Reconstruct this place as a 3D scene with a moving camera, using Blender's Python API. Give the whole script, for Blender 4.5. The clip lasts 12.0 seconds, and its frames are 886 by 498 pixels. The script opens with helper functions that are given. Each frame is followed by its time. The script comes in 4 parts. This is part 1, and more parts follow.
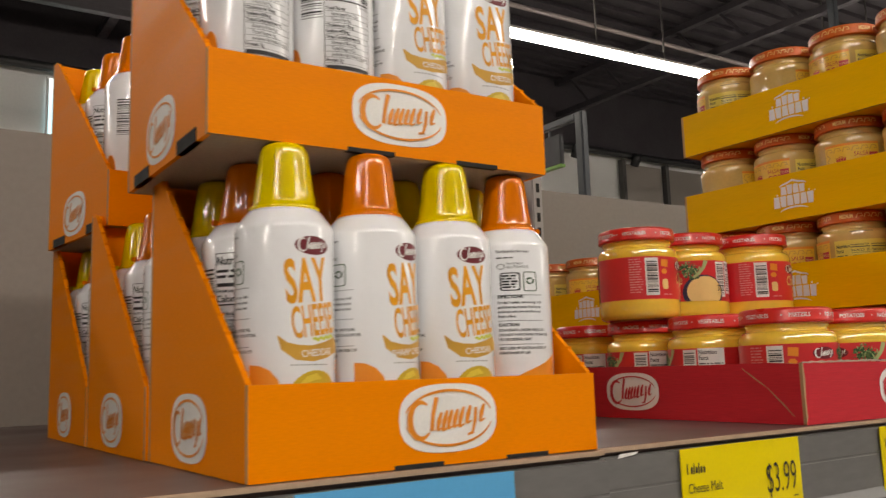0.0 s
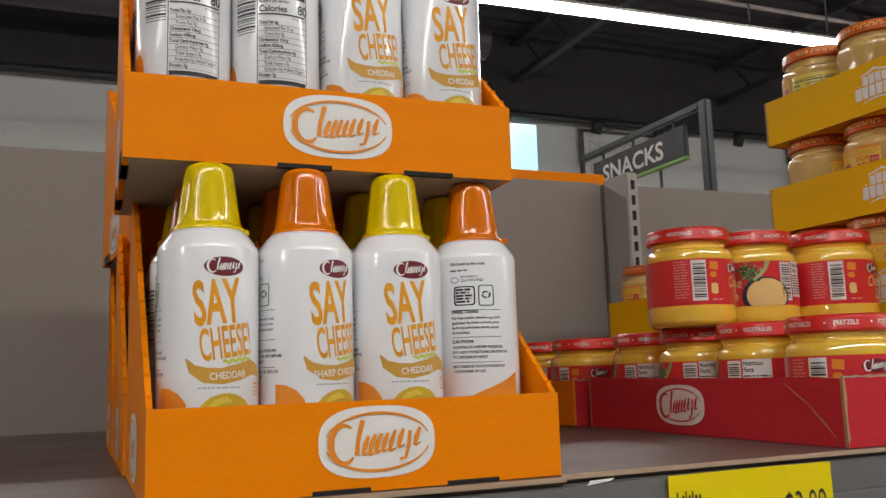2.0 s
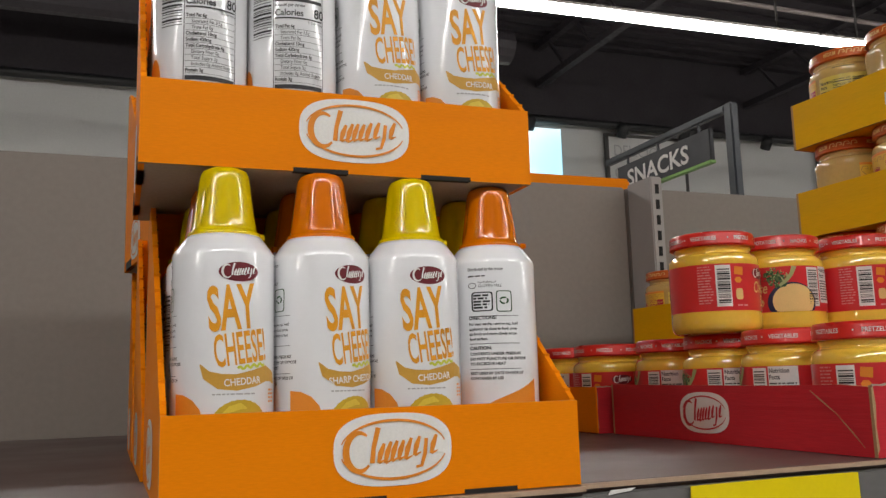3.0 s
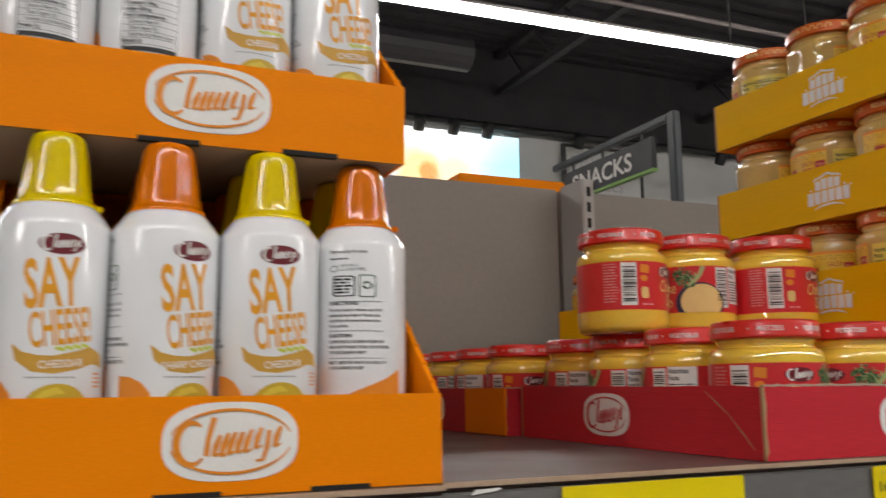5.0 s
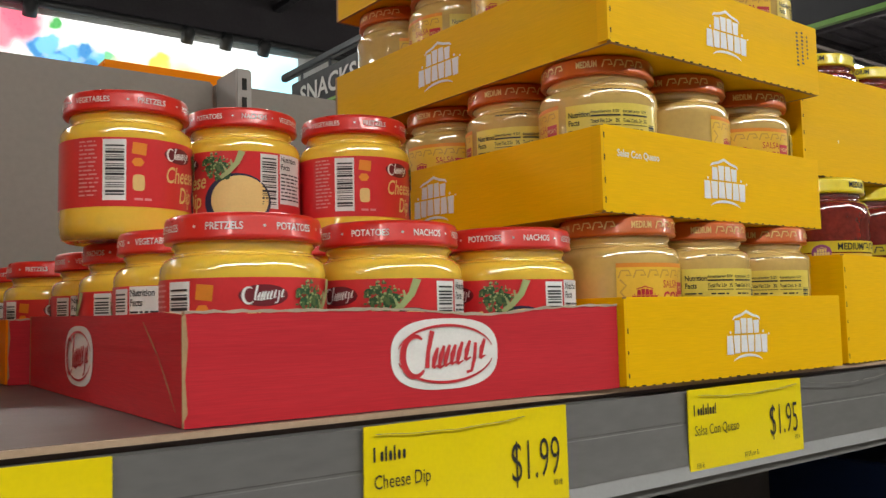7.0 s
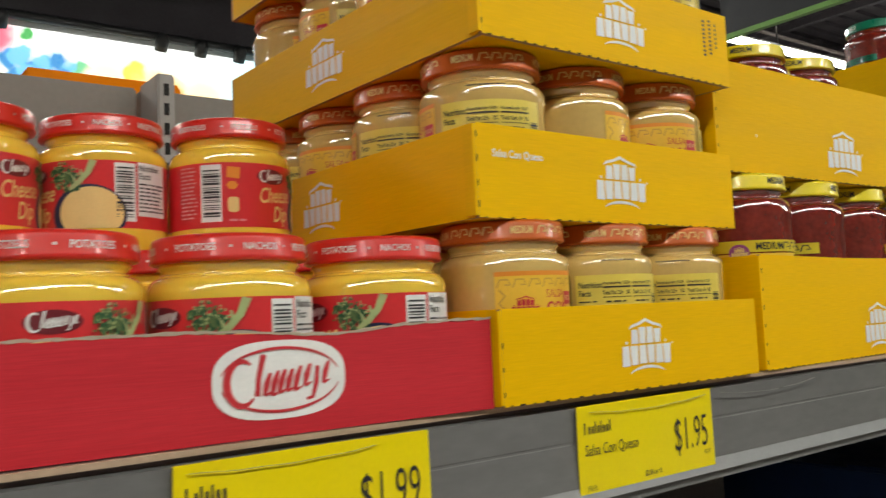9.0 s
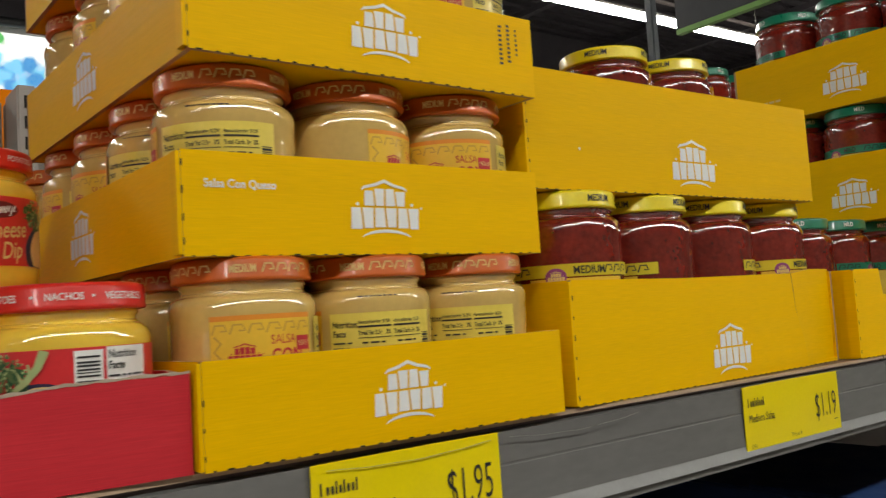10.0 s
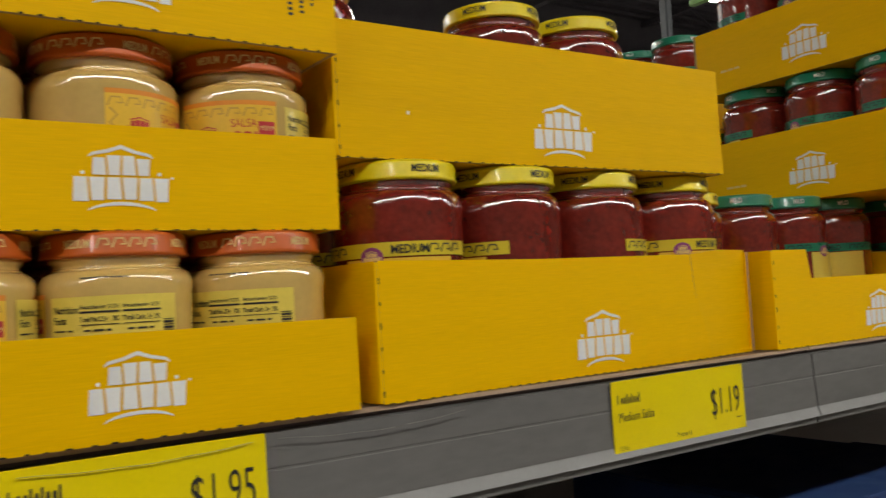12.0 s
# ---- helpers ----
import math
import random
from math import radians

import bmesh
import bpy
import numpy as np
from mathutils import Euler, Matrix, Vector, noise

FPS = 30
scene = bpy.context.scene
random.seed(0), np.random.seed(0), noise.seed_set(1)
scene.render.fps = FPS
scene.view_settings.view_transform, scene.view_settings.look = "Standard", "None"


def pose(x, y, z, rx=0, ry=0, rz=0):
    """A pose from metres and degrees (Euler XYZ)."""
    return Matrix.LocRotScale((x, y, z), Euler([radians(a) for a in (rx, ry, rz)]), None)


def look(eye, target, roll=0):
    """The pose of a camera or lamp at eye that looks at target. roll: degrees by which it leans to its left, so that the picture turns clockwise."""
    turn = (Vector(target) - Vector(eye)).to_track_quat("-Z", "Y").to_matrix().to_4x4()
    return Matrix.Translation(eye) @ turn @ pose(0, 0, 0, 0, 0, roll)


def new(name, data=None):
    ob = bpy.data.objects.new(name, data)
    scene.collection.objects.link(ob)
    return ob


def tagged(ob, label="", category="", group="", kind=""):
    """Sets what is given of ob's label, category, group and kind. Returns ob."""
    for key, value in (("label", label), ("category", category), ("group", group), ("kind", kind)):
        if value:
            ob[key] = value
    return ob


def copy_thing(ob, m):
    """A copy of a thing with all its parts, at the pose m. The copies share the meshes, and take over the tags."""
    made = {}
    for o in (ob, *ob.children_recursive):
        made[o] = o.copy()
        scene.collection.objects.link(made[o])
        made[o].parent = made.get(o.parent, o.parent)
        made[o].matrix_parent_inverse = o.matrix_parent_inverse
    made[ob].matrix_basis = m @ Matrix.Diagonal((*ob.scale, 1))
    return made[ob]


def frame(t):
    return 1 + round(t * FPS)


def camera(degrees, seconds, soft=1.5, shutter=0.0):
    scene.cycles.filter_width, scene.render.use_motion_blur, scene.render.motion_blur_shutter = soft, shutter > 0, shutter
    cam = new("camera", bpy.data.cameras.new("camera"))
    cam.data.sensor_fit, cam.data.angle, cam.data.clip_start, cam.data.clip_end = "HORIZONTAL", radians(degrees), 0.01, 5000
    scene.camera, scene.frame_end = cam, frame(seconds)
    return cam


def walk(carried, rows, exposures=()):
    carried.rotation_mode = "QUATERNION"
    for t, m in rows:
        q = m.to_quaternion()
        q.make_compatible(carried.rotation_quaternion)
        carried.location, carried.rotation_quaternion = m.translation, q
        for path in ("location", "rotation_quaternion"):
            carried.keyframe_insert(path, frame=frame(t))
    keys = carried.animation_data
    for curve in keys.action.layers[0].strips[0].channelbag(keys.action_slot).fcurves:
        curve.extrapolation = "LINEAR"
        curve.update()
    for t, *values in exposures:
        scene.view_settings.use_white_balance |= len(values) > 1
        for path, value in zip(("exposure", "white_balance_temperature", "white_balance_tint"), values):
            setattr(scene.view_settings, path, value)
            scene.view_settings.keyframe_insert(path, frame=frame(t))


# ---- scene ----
cam = camera(54.3, 12.0, soft=1.4, shutter=0.35)
PATH = [
    (0, (0.036, 0.008, 1.389), (1.126, 1.661, 1.67), -1.8),
    (0.5, (0.097, 0.004, 1.396), (1.165, 1.67, 1.68), -2.3),
    (1, (0.134, -0.01, 1.4), (1.099, 1.719, 1.683), -2.4),
    (1.5, (0.151, -0.029, 1.397), (0.999, 1.761, 1.68), -2.1),
    (2, (0.157, -0.031, 1.397), (0.907, 1.8, 1.686), -1.8),
    (2.5, (0.161, -0.029, 1.398), (0.869, 1.818, 1.692), -1.9),
    (4.5, (0.178, -0.02, 1.394), (0.87, 1.827, 1.721), -0.6),
    (5, (0.223, -0.016, 1.388), (1.003, 1.798, 1.706), -0.6),
    (5.5, (0.282, -0.019, 1.381), (1.23, 1.725, 1.628), -1.6),
    (6, (0.363, 0.024, 1.376), (1.466, 1.684, 1.551), -1.8),
    (6.5, (0.452, 0.059, 1.381), (1.62, 1.675, 1.533), -1.5),
    (6.7, (0.481, 0.068, 1.384), (1.667, 1.671, 1.537), -1.3),
    (8.3, (0.532, 0.068, 1.384), (1.696, 1.688, 1.529), -1.1),
    (8.5, (0.54, 0.065, 1.385), (1.704, 1.685, 1.528), -1.1),
    (9, (0.583, 0.058, 1.389), (1.786, 1.648, 1.547), -2.7),
    (9.5, (0.654, 0.035, 1.397), (1.88, 1.607, 1.555), -3.5),
    (10, (0.729, 0.013, 1.407), (1.935, 1.601, 1.556), -3.7),
    (10.5, (0.773, -0.007, 1.408), (1.889, 1.646, 1.56), -3.5),
    (11, (0.799, -0.017, 1.405), (1.831, 1.689, 1.564), -3.4),
    (11.5, (0.845, -0.011, 1.397), (1.883, 1.692, 1.538), -3.3),
    (12, (0.892, -0.022, 1.399), (2.001, 1.639, 1.515), -3.4),
]
walk(cam, [(t, look(eye, target, roll)) for t, eye, target, roll in PATH],
     exposures=[(0, 0.05, 7300, 12), (0.5, 0.02, 7150, 12), (1, 0.0, 6850, 11), (1.5, -0.03, 6650, 10), (2, -0.05, 6600, 10), (5.0, -0.08, 6600, 10), (5.5, -0.03, 6600, 9), (6.0, 0.13, 6600, 8), (6.5, 0.13, 6600, 7),
                (8.5, 0.11, 6650, 3), (9.0, 0.09, 6650, 3), (9.5, -0.02, 6700, 4), (10.5, -0.15, 6850, 5), (12, -0.22, 6850, 7)])

# ---- world and lights ----
world = bpy.data.worlds.new("store_air")
scene.world = world
world.use_nodes = True
world.node_tree.nodes["Background"].inputs[0].default_value = (0.9, 0.95, 1.0, 1)
world.node_tree.nodes["Background"].inputs[1].default_value = 0.02
STRIP = 45.0          # brightness of the linear ceiling fixtures


# ---- materials ----
def mat(name, colour, rough=0.5, metal=0.0, vary=0.12, scale=30.0, fine=400.0, bump=0.0, bump_scale=300.0, coat=0.0, stretch=(1, 1, 1), emit=0.0, per_object=0.0, spec=0.5):
    """A surface with its colour varied at two scales, worn gloss and fine relief."""
    m = bpy.data.materials.new(name)
    m.use_nodes = True
    n, l = m.node_tree.nodes, m.node_tree.links
    b = n["Principled BSDF"]
    b.inputs["Roughness"].default_value, b.inputs["Metallic"].default_value = rough, metal
    b.inputs["Coat Weight"].default_value, b.inputs["Coat Roughness"].default_value = coat, 0.03
    b.inputs["Coat IOR"].default_value = 1.85 if coat == 1.0 else 1.5
    b.inputs["Specular IOR Level"].default_value = spec
    if emit:
        b.inputs["Emission Color"].default_value = (*colour, 1)
        b.inputs["Emission Strength"].default_value = emit
    tc = n.new("ShaderNodeTexCoord")
    mp = n.new("ShaderNodeMapping")
    mp.inputs["Scale"].default_value = stretch
    l.new(tc.outputs["Object"], mp.inputs["Vector"])
    big, small = n.new("ShaderNodeTexNoise"), n.new("ShaderNodeTexNoise")
    big.inputs["Scale"].default_value, small.inputs["Scale"].default_value = scale, fine
    big.inputs["Detail"].default_value = 5
    for t in (big, small):
        l.new(mp.outputs["Vector"], t.inputs["Vector"])
    mix = n.new("ShaderNodeMath")
    mix.operation = "ADD"
    l.new(big.outputs["Fac"], mix.inputs[0])
    l.new(small.outputs["Fac"], mix.inputs[1])
    ramp = n.new("ShaderNodeMapRange")
    ramp.inputs["From Min"].default_value, ramp.inputs["From Max"].default_value = 0.6, 1.4
    ramp.inputs["To Min"].default_value, ramp.inputs["To Max"].default_value = 1 - vary, 1 + vary
    l.new(mix.outputs[0], ramp.inputs["Value"])
    value = ramp.outputs[0]
    if per_object:
        info = n.new("ShaderNodeObjectInfo")
        r2 = n.new("ShaderNodeMapRange")
        r2.inputs["To Min"].default_value, r2.inputs["To Max"].default_value = 1 - per_object, 1 + per_object
        l.new(info.outputs["Random"], r2.inputs["Value"])
        mul = n.new("ShaderNodeMath")
        mul.operation = "MULTIPLY"
        l.new(value, mul.inputs[0])
        l.new(r2.outputs[0], mul.inputs[1])
        value = mul.outputs[0]
    hsv = n.new("ShaderNodeHueSaturation")
    hsv.inputs["Color"].default_value = (*colour, 1)
    l.new(value, hsv.inputs["Value"])
    l.new(hsv.outputs["Color"], b.inputs["Base Color"])
    rr = n.new("ShaderNodeMapRange")
    rr.inputs["From Min"].default_value, rr.inputs["From Max"].default_value = 0.3, 0.7
    rr.inputs["To Min"].default_value, rr.inputs["To Max"].default_value = max(0.02, rough * 0.8), min(1, rough * 1.2)
    l.new(big.outputs["Fac"], rr.inputs["Value"])
    l.new(rr.outputs[0], b.inputs["Roughness"])
    if coat == 1.0:
        wt, wn = n.new("ShaderNodeTexNoise"), n.new("ShaderNodeBump")
        wt.inputs["Scale"].default_value, wt.inputs["Detail"].default_value = 48, 2.5
        l.new(tc.outputs["Object"], wt.inputs["Vector"])
        wn.inputs["Strength"].default_value, wn.inputs["Distance"].default_value = 0.6, 0.0034
        l.new(wt.outputs["Fac"], wn.inputs["Height"])
        l.new(wn.outputs["Normal"], b.inputs["Coat Normal"])
    if bump:
        bt, bn = n.new("ShaderNodeTexNoise"), n.new("ShaderNodeBump")
        bt.inputs["Scale"].default_value = bump_scale
        bt.inputs["Detail"].default_value = 3
        l.new(mp.outputs["Vector"], bt.inputs["Vector"])
        bn.inputs["Strength"].default_value, bn.inputs["Distance"].default_value = bump, 0.001
        l.new(bt.outputs["Fac"], bn.inputs["Height"])
        l.new(bn.outputs["Normal"], b.inputs["Normal"])
    return m


def ink(name, colour, rough=0.45):
    return mat(name, colour, rough, vary=0.06, scale=60, fine=900)


# printed board shows its flutes as faint level ridges
ORANGE = mat("orange_printed_board", (0.89, 0.245, 0.0), 0.6, spec=0.12, vary=0.07, scale=14, fine=500, bump=0.12, bump_scale=60, stretch=(0.4, 0.4, 3))
YELLOW = mat("yellow_printed_board", (0.86, 0.485, 0.0), 0.6, spec=0.12, vary=0.09, scale=14, fine=500, bump=0.26, bump_scale=60, stretch=(0.12, 0.12, 3), per_object=0.05)
RED = mat("red_printed_board", (0.55, 0.024, 0.036), 0.55, spec=0.25, vary=0.16, scale=16, fine=500, bump=0.36, bump_scale=60, stretch=(0.12, 0.12, 3))
KRAFT = mat("raw_kraft_board", (0.42, 0.26, 0.13), 0.85, vary=0.18, scale=40, fine=700, bump=0.3)
KRAFT_PALE = mat("pale_inner_board", (0.42, 0.33, 0.25), 0.8, vary=0.12, scale=30)
# shade inside slots and perforations, as near-black blocks; nothing is cut open
SLOT = mat("opening_shade_black", (0.012, 0.011, 0.010), 0.9)
WHITE_INK = ink("white_print", (0.82, 0.81, 0.78))
ORANGE_INK = ink("orange_print", (0.80, 0.27, 0.02))
TITLE_INK = ink("deep_golden_print", (0.80, 0.345, 0.012))
GOLD_INK = ink("golden_print", (0.62, 0.34, 0.05))
MUSTARD_INK = ink("mustard_print", (0.60, 0.40, 0.03))
PALE_MUSTARD = ink("pale_mustard_print", (0.74, 0.55, 0.06))
LIME_INK = ink("lime_print", (0.62, 0.66, 0.06))
BLACK_INK = ink("black_print", (0.02, 0.02, 0.022))
GREY_INK = ink("grey_print", (0.42, 0.42, 0.42))
MAROON_INK = ink("maroon_print", (0.16, 0.012, 0.02))
RED_INK = ink("red_print", (0.55, 0.03, 0.04))
PINK_INK = ink("pale_red_print", (0.75, 0.28, 0.28))
GREEN_INK = ink("green_print", (0.025, 0.09, 0.03))
NAVY_INK = ink("navy_print", (0.015, 0.018, 0.06))
CREAM_INK = ink("cream_print", (0.80, 0.58, 0.22))
TAG_YELLOW = mat("yellow_price_paper", (0.86, 0.68, 0.0), 0.35, vary=0.04, scale=20, coat=0.4)
TAG_BLUE = mat("blue_price_paper", (0.09, 0.40, 0.72), 0.4, vary=0.04, scale=20)
CAN_WHITE = mat("white_enamelled_tin", (0.85, 0.86, 0.88), 0.2, vary=0.01, scale=40, coat=0.7)
CAP_YELLOW = mat("yellow_plastic", (0.76, 0.56, 0.0), 0.2, vary=0.03, scale=60, coat=0.6, spec=0.3)
CAP_ORANGE = mat("orange_plastic", (0.72, 0.17, 0.0), 0.2, vary=0.03, scale=60, coat=0.6, spec=0.3)
DIP = mat("cheese_dip_behind_glass", (0.92, 0.60, 0.065), 0.12, vary=0.05, scale=25, fine=220, coat=1.0, spec=0.7, bump=0.2, bump_scale=45)
QUESO = mat("pale_queso_behind_glass", (0.68, 0.455, 0.14), 0.12, vary=0.07, scale=30, fine=260, coat=1.0, per_object=0.05, spec=0.7, bump=0.2, bump_scale=45)
SALSA = mat("chunky_salsa_behind_glass", (0.20, 0.016, 0.009), 0.16, vary=0.4, scale=80, fine=240, coat=1.0, bump=0.25, bump_scale=120, per_object=0.1)
LID_RED = mat("red_lacquered_lid", (0.64, 0.024, 0.018), 0.32, vary=0.05, coat=0.25, spec=0.3)
LID_ORANGE = mat("orange_lacquered_lid", (0.56, 0.11, 0.014), 0.35, vary=0.06, coat=0.25, spec=0.3)
LID_YELLOW = mat("yellow_lacquered_lid", (0.78, 0.62, 0.01), 0.35, vary=0.05, coat=0.3, spec=0.3)
LID_GREEN = mat("green_lacquered_lid", (0.01, 0.20, 0.11), 0.3, vary=0.06, coat=0.5)
CLEAR_RIM = mat("clear_glass_neck", (0.55, 0.45, 0.28), 0.12, vary=0.1, coat=1.0)
LABEL_RED = mat("red_paper_label", (0.68, 0.03, 0.036), 0.35, vary=0.05, coat=0.5)
LABEL_YELLOW = mat("yellow_paper_label", (0.80, 0.62, 0.10), 0.4, vary=0.05, coat=0.4)
LABEL_BAND = mat("olive_yellow_paper_band", (0.70, 0.54, 0.02), 0.45, vary=0.05, coat=0.2)
LABEL_GOLD = mat("golden_paper_label", (0.85, 0.52, 0.04), 0.4, vary=0.05, coat=0.4)
SHELF_TOP = mat("worn_brown_grey_shelf_sheet", (0.105, 0.072, 0.066), 0.42, vary=0.16, scale=8, fine=300, bump=0.05)
SHELF_EDGE = mat("tan_shelf_edge", (0.44, 0.31, 0.21), 0.6, vary=0.1, scale=20)
LIP = mat("grey_plastic_price_rail", (0.15, 0.147, 0.142), 0.36, vary=0.14, scale=10, fine=200, stretch=(0.3, 1, 1))
RAIL_CLEAR = mat("pale_rail_edge", (0.32, 0.32, 0.32), 0.2, vary=0.05, coat=0.6)
# dark colour for the reflection along the clear film's folds
RAIL_DARK = mat("film_reflection_dark", (0.2, 0.19, 0.17), 0.3, vary=0.1)
PANEL = mat("warm_grey_painted_steel", (0.235, 0.205, 0.18), 0.48, vary=0.07, scale=4, fine=120, bump=0.03)
UPRIGHT = mat("grey_painted_upright", (0.36, 0.34, 0.32), 0.42, vary=0.06)
DARK_STEEL = mat("dark_painted_steel", (0.06, 0.056, 0.052), 0.5, vary=0.2, scale=12)
CEILING = mat("black_painted_deck", (0.026, 0.021, 0.025), 0.7, vary=0.25, scale=3, fine=40)
TRACK_BLACK = mat("black_track_paint", (0.012, 0.012, 0.013), 0.5, vary=0.1)
JOIST = mat("dark_painted_joist", (0.03, 0.025, 0.029), 0.6, vary=0.2)
PIPE_PALE = mat("dusty_conduit", (0.16, 0.13, 0.12), 0.5, vary=0.2)
WALL_WHITE = mat("white_painted_wall", (0.62, 0.62, 0.60), 0.7, vary=0.05, scale=2, fine=60)
# dark tone for the unseen walls, so they reflect less light onto the wares
UNSEEN_WALL = mat("unseen_wall_dark_tone", (0.16, 0.13, 0.11), 0.6, vary=0.4, scale=3, fine=20)
FLOOR = mat("polished_concrete_floor", (0.33, 0.31, 0.29), 0.3, vary=0.15, scale=2, fine=50)
SIGN_DARK = mat("slate_sign_board", (0.022, 0.022, 0.027), 0.5, vary=0.1)
SIGN_POLE = mat("blue_grey_steel_tube", (0.034, 0.042, 0.052), 0.4, vary=0.1)
SIGN_GREEN = mat("green_sign_edge", (0.25, 0.50, 0.12), 0.5)
FIX = mat("white_fixture_steel", (0.6, 0.6, 0.6), 0.4)
GLOW = mat("lit_diffuser", (1.0, 0.98, 0.955), 0.4, vary=0.01, emit=STRIP)
BLUE_BOX = mat("blue_case_board", (0.02, 0.05, 0.16), 0.5)
DARK_BOX = mat("dark_case_board", (0.035, 0.028, 0.024), 0.6, vary=0.2, scale=14)


# ---- mesh helpers ----
# print, holes and nicks too small to pick apart
SMALL = {"bar_code", "perforation", "torn_edge", "broccoli", "slot_row", "facts_print", "facts_table", "printed_mark", "side_mark", "underline", "wording", "lettering", "price", "title", "caption", "maker_mark", "maker_script", "brand_script", "border", "band_print", "badge_mark", "side_badge_mark", "side_wording", "direction_print", "side_print", "blueberry_cluster", "lid_print", "small_print", "ink_stamp", "deck_ribs"}


def part(name, bm, material, parent=None, label=""):
    """One bmesh as one mesh object, under a thing or a part."""
    me = bpy.data.meshes.new(name)
    bm.to_mesh(me)
    bm.free()
    for m in material if isinstance(material, (list, tuple)) else (material,):
        me.materials.append(m)
    ob = new(name, me)
    if parent:
        ob.parent = parent
    if label:
        ob["label"] = label
    if name in SMALL:
        ob["kind"] = "stuff"
    return ob


def thing(name, m, label, category, group=""):
    ob = new(name)
    ob.empty_display_size = 0.02
    ob.matrix_basis = m
    return tagged(ob, label, category, group)


def box(x0, x1, y0, y1, z0, z1, bevel=0.0, bm=None):
    bm = bm or bmesh.new()
    made = bmesh.ops.create_cube(bm, size=1, matrix=Matrix.Translation(((x0 + x1) / 2, (y0 + y1) / 2, (z0 + z1) / 2)) @ Matrix.Diagonal((x1 - x0, y1 - y0, z1 - z0, 1)))
    if bevel:
        edges = {e for v in made["verts"] for e in v.link_edges}
        bmesh.ops.bevel(bm, geom=list(edges), offset=bevel, segments=2, affect="EDGES")
    return bm


def lathe(profile, n=36, smooth=True, flute=None):
    """A turned body; profile: (radius, height) from the bottom up. flute(angle, height) scales the radius."""
    bm = bmesh.new()
    rings = []
    for r, z in profile:
        ring = []
        for i in range(n):
            a = 2 * math.pi * i / n
            k = flute(a, z) if flute else 1
            ring.append(bm.verts.new((r * k * math.sin(a), -r * k * math.cos(a), z)))
        rings.append(ring)
    for a, b in zip(rings, rings[1:]):
        for i in range(n):
            f = bm.faces.new((a[i], a[(i + 1) % n], b[(i + 1) % n], b[i]))
            f.smooth = smooth
    bm.faces.new(list(reversed(rings[0])))
    bm.faces.new(rings[-1])
    return bm


def prism(points, depth, axis, at=0.0, rim=True):
    """A flat sheet cut to an outline and given a thickness. axis y: the outline is in x and z; axis x: in y and z. The cut rim takes the second material."""
    bm = bmesh.new()
    put = (lambda u, v, d: (u, at + d, v)) if axis == "y" else (lambda u, v, d: (at + d, u, v))
    a = [bm.verts.new(put(u, v, 0)) for u, v in points]
    b = [bm.verts.new(put(u, v, depth)) for u, v in points]
    bm.faces.new(a)
    bm.faces.new(list(reversed(b)))
    for i in range(len(a)):
        j = (i + 1) % len(a)
        bm.faces.new((a[j], a[i], b[i], b[j])).material_index = 1 if rim else 0
    bmesh.ops.recalc_face_normals(bm, faces=bm.faces)
    return bm


# ---- print: flat outlines in u (to the right) and v (up) ----
def rect(u0, v0, u1, v1):
    return [[(u0, v0), (u1, v0), (u1, v1), (u0, v1)]]


def ell(cu, cv, ru, rv, n=28, p=2.0):
    """An ellipse, or with p above 2 a rounder-cornered badge."""
    out = []
    for i in range(n):
        a = 2 * math.pi * i / n
        c, s = math.cos(a), math.sin(a)
        out.append((cu + ru * math.copysign(abs(c) ** (2 / p), c), cv + rv * math.copysign(abs(s) ** (2 / p), s)))
    return [out]


def ring(cu, cv, ru, rv, w, n=40, p=2.0):
    o, i = ell(cu, cv, ru, rv, n, p)[0], ell(cu, cv, ru - w, rv - w, n, p)[0]
    return [[i[k], o[k], o[(k + 1) % n], i[(k + 1) % n]] for k in range(n)]


def stroke(points, w):
    """A brush line; w: its width, or one width a point."""
    ws = w if isinstance(w, (list, tuple)) else [w] * len(points)
    left, right = [], []
    for k, (u, v) in enumerate(points):
        a, b = points[max(0, k - 1)], points[min(len(points) - 1, k + 1)]
        d = math.hypot(b[0] - a[0], b[1] - a[1]) or 1e-9
        nu, nv = -(b[1] - a[1]) / d, (b[0] - a[0]) / d
        left.append((u + nu * ws[k] / 2, v + nv * ws[k] / 2))
        right.append((u - nu * ws[k] / 2, v - nv * ws[k] / 2))
    return [[right[k], right[k + 1], left[k + 1], left[k]] for k in range(len(points) - 1)]


def arc(cu, cv, ru, rv, a0, a1, n=16):
    return [(cu + ru * math.cos(radians(a0 + (a1 - a0) * k / n)), cv + rv * math.sin(radians(a0 + (a1 - a0) * k / n))) for k in range(n + 1)]


def bars(u0, v0, u1, v1, rows, seed=1, fill=0.5):
    """Lines of print too small to read."""
    rnd, out, h = random.Random(seed), [], (v1 - v0) / rows
    for k in range(rows):
        u, v = u0, v1 - (k + 1) * h + h * (1 - fill) / 2
        end = u0 + (u1 - u0) * rnd.uniform(0.75, 1.0)
        while u < end:
            w = rnd.uniform(0.8, 2.6) * h
            out += rect(u, v, min(u + w, end), v + h * fill)
            u += w + 0.4 * h
    return out


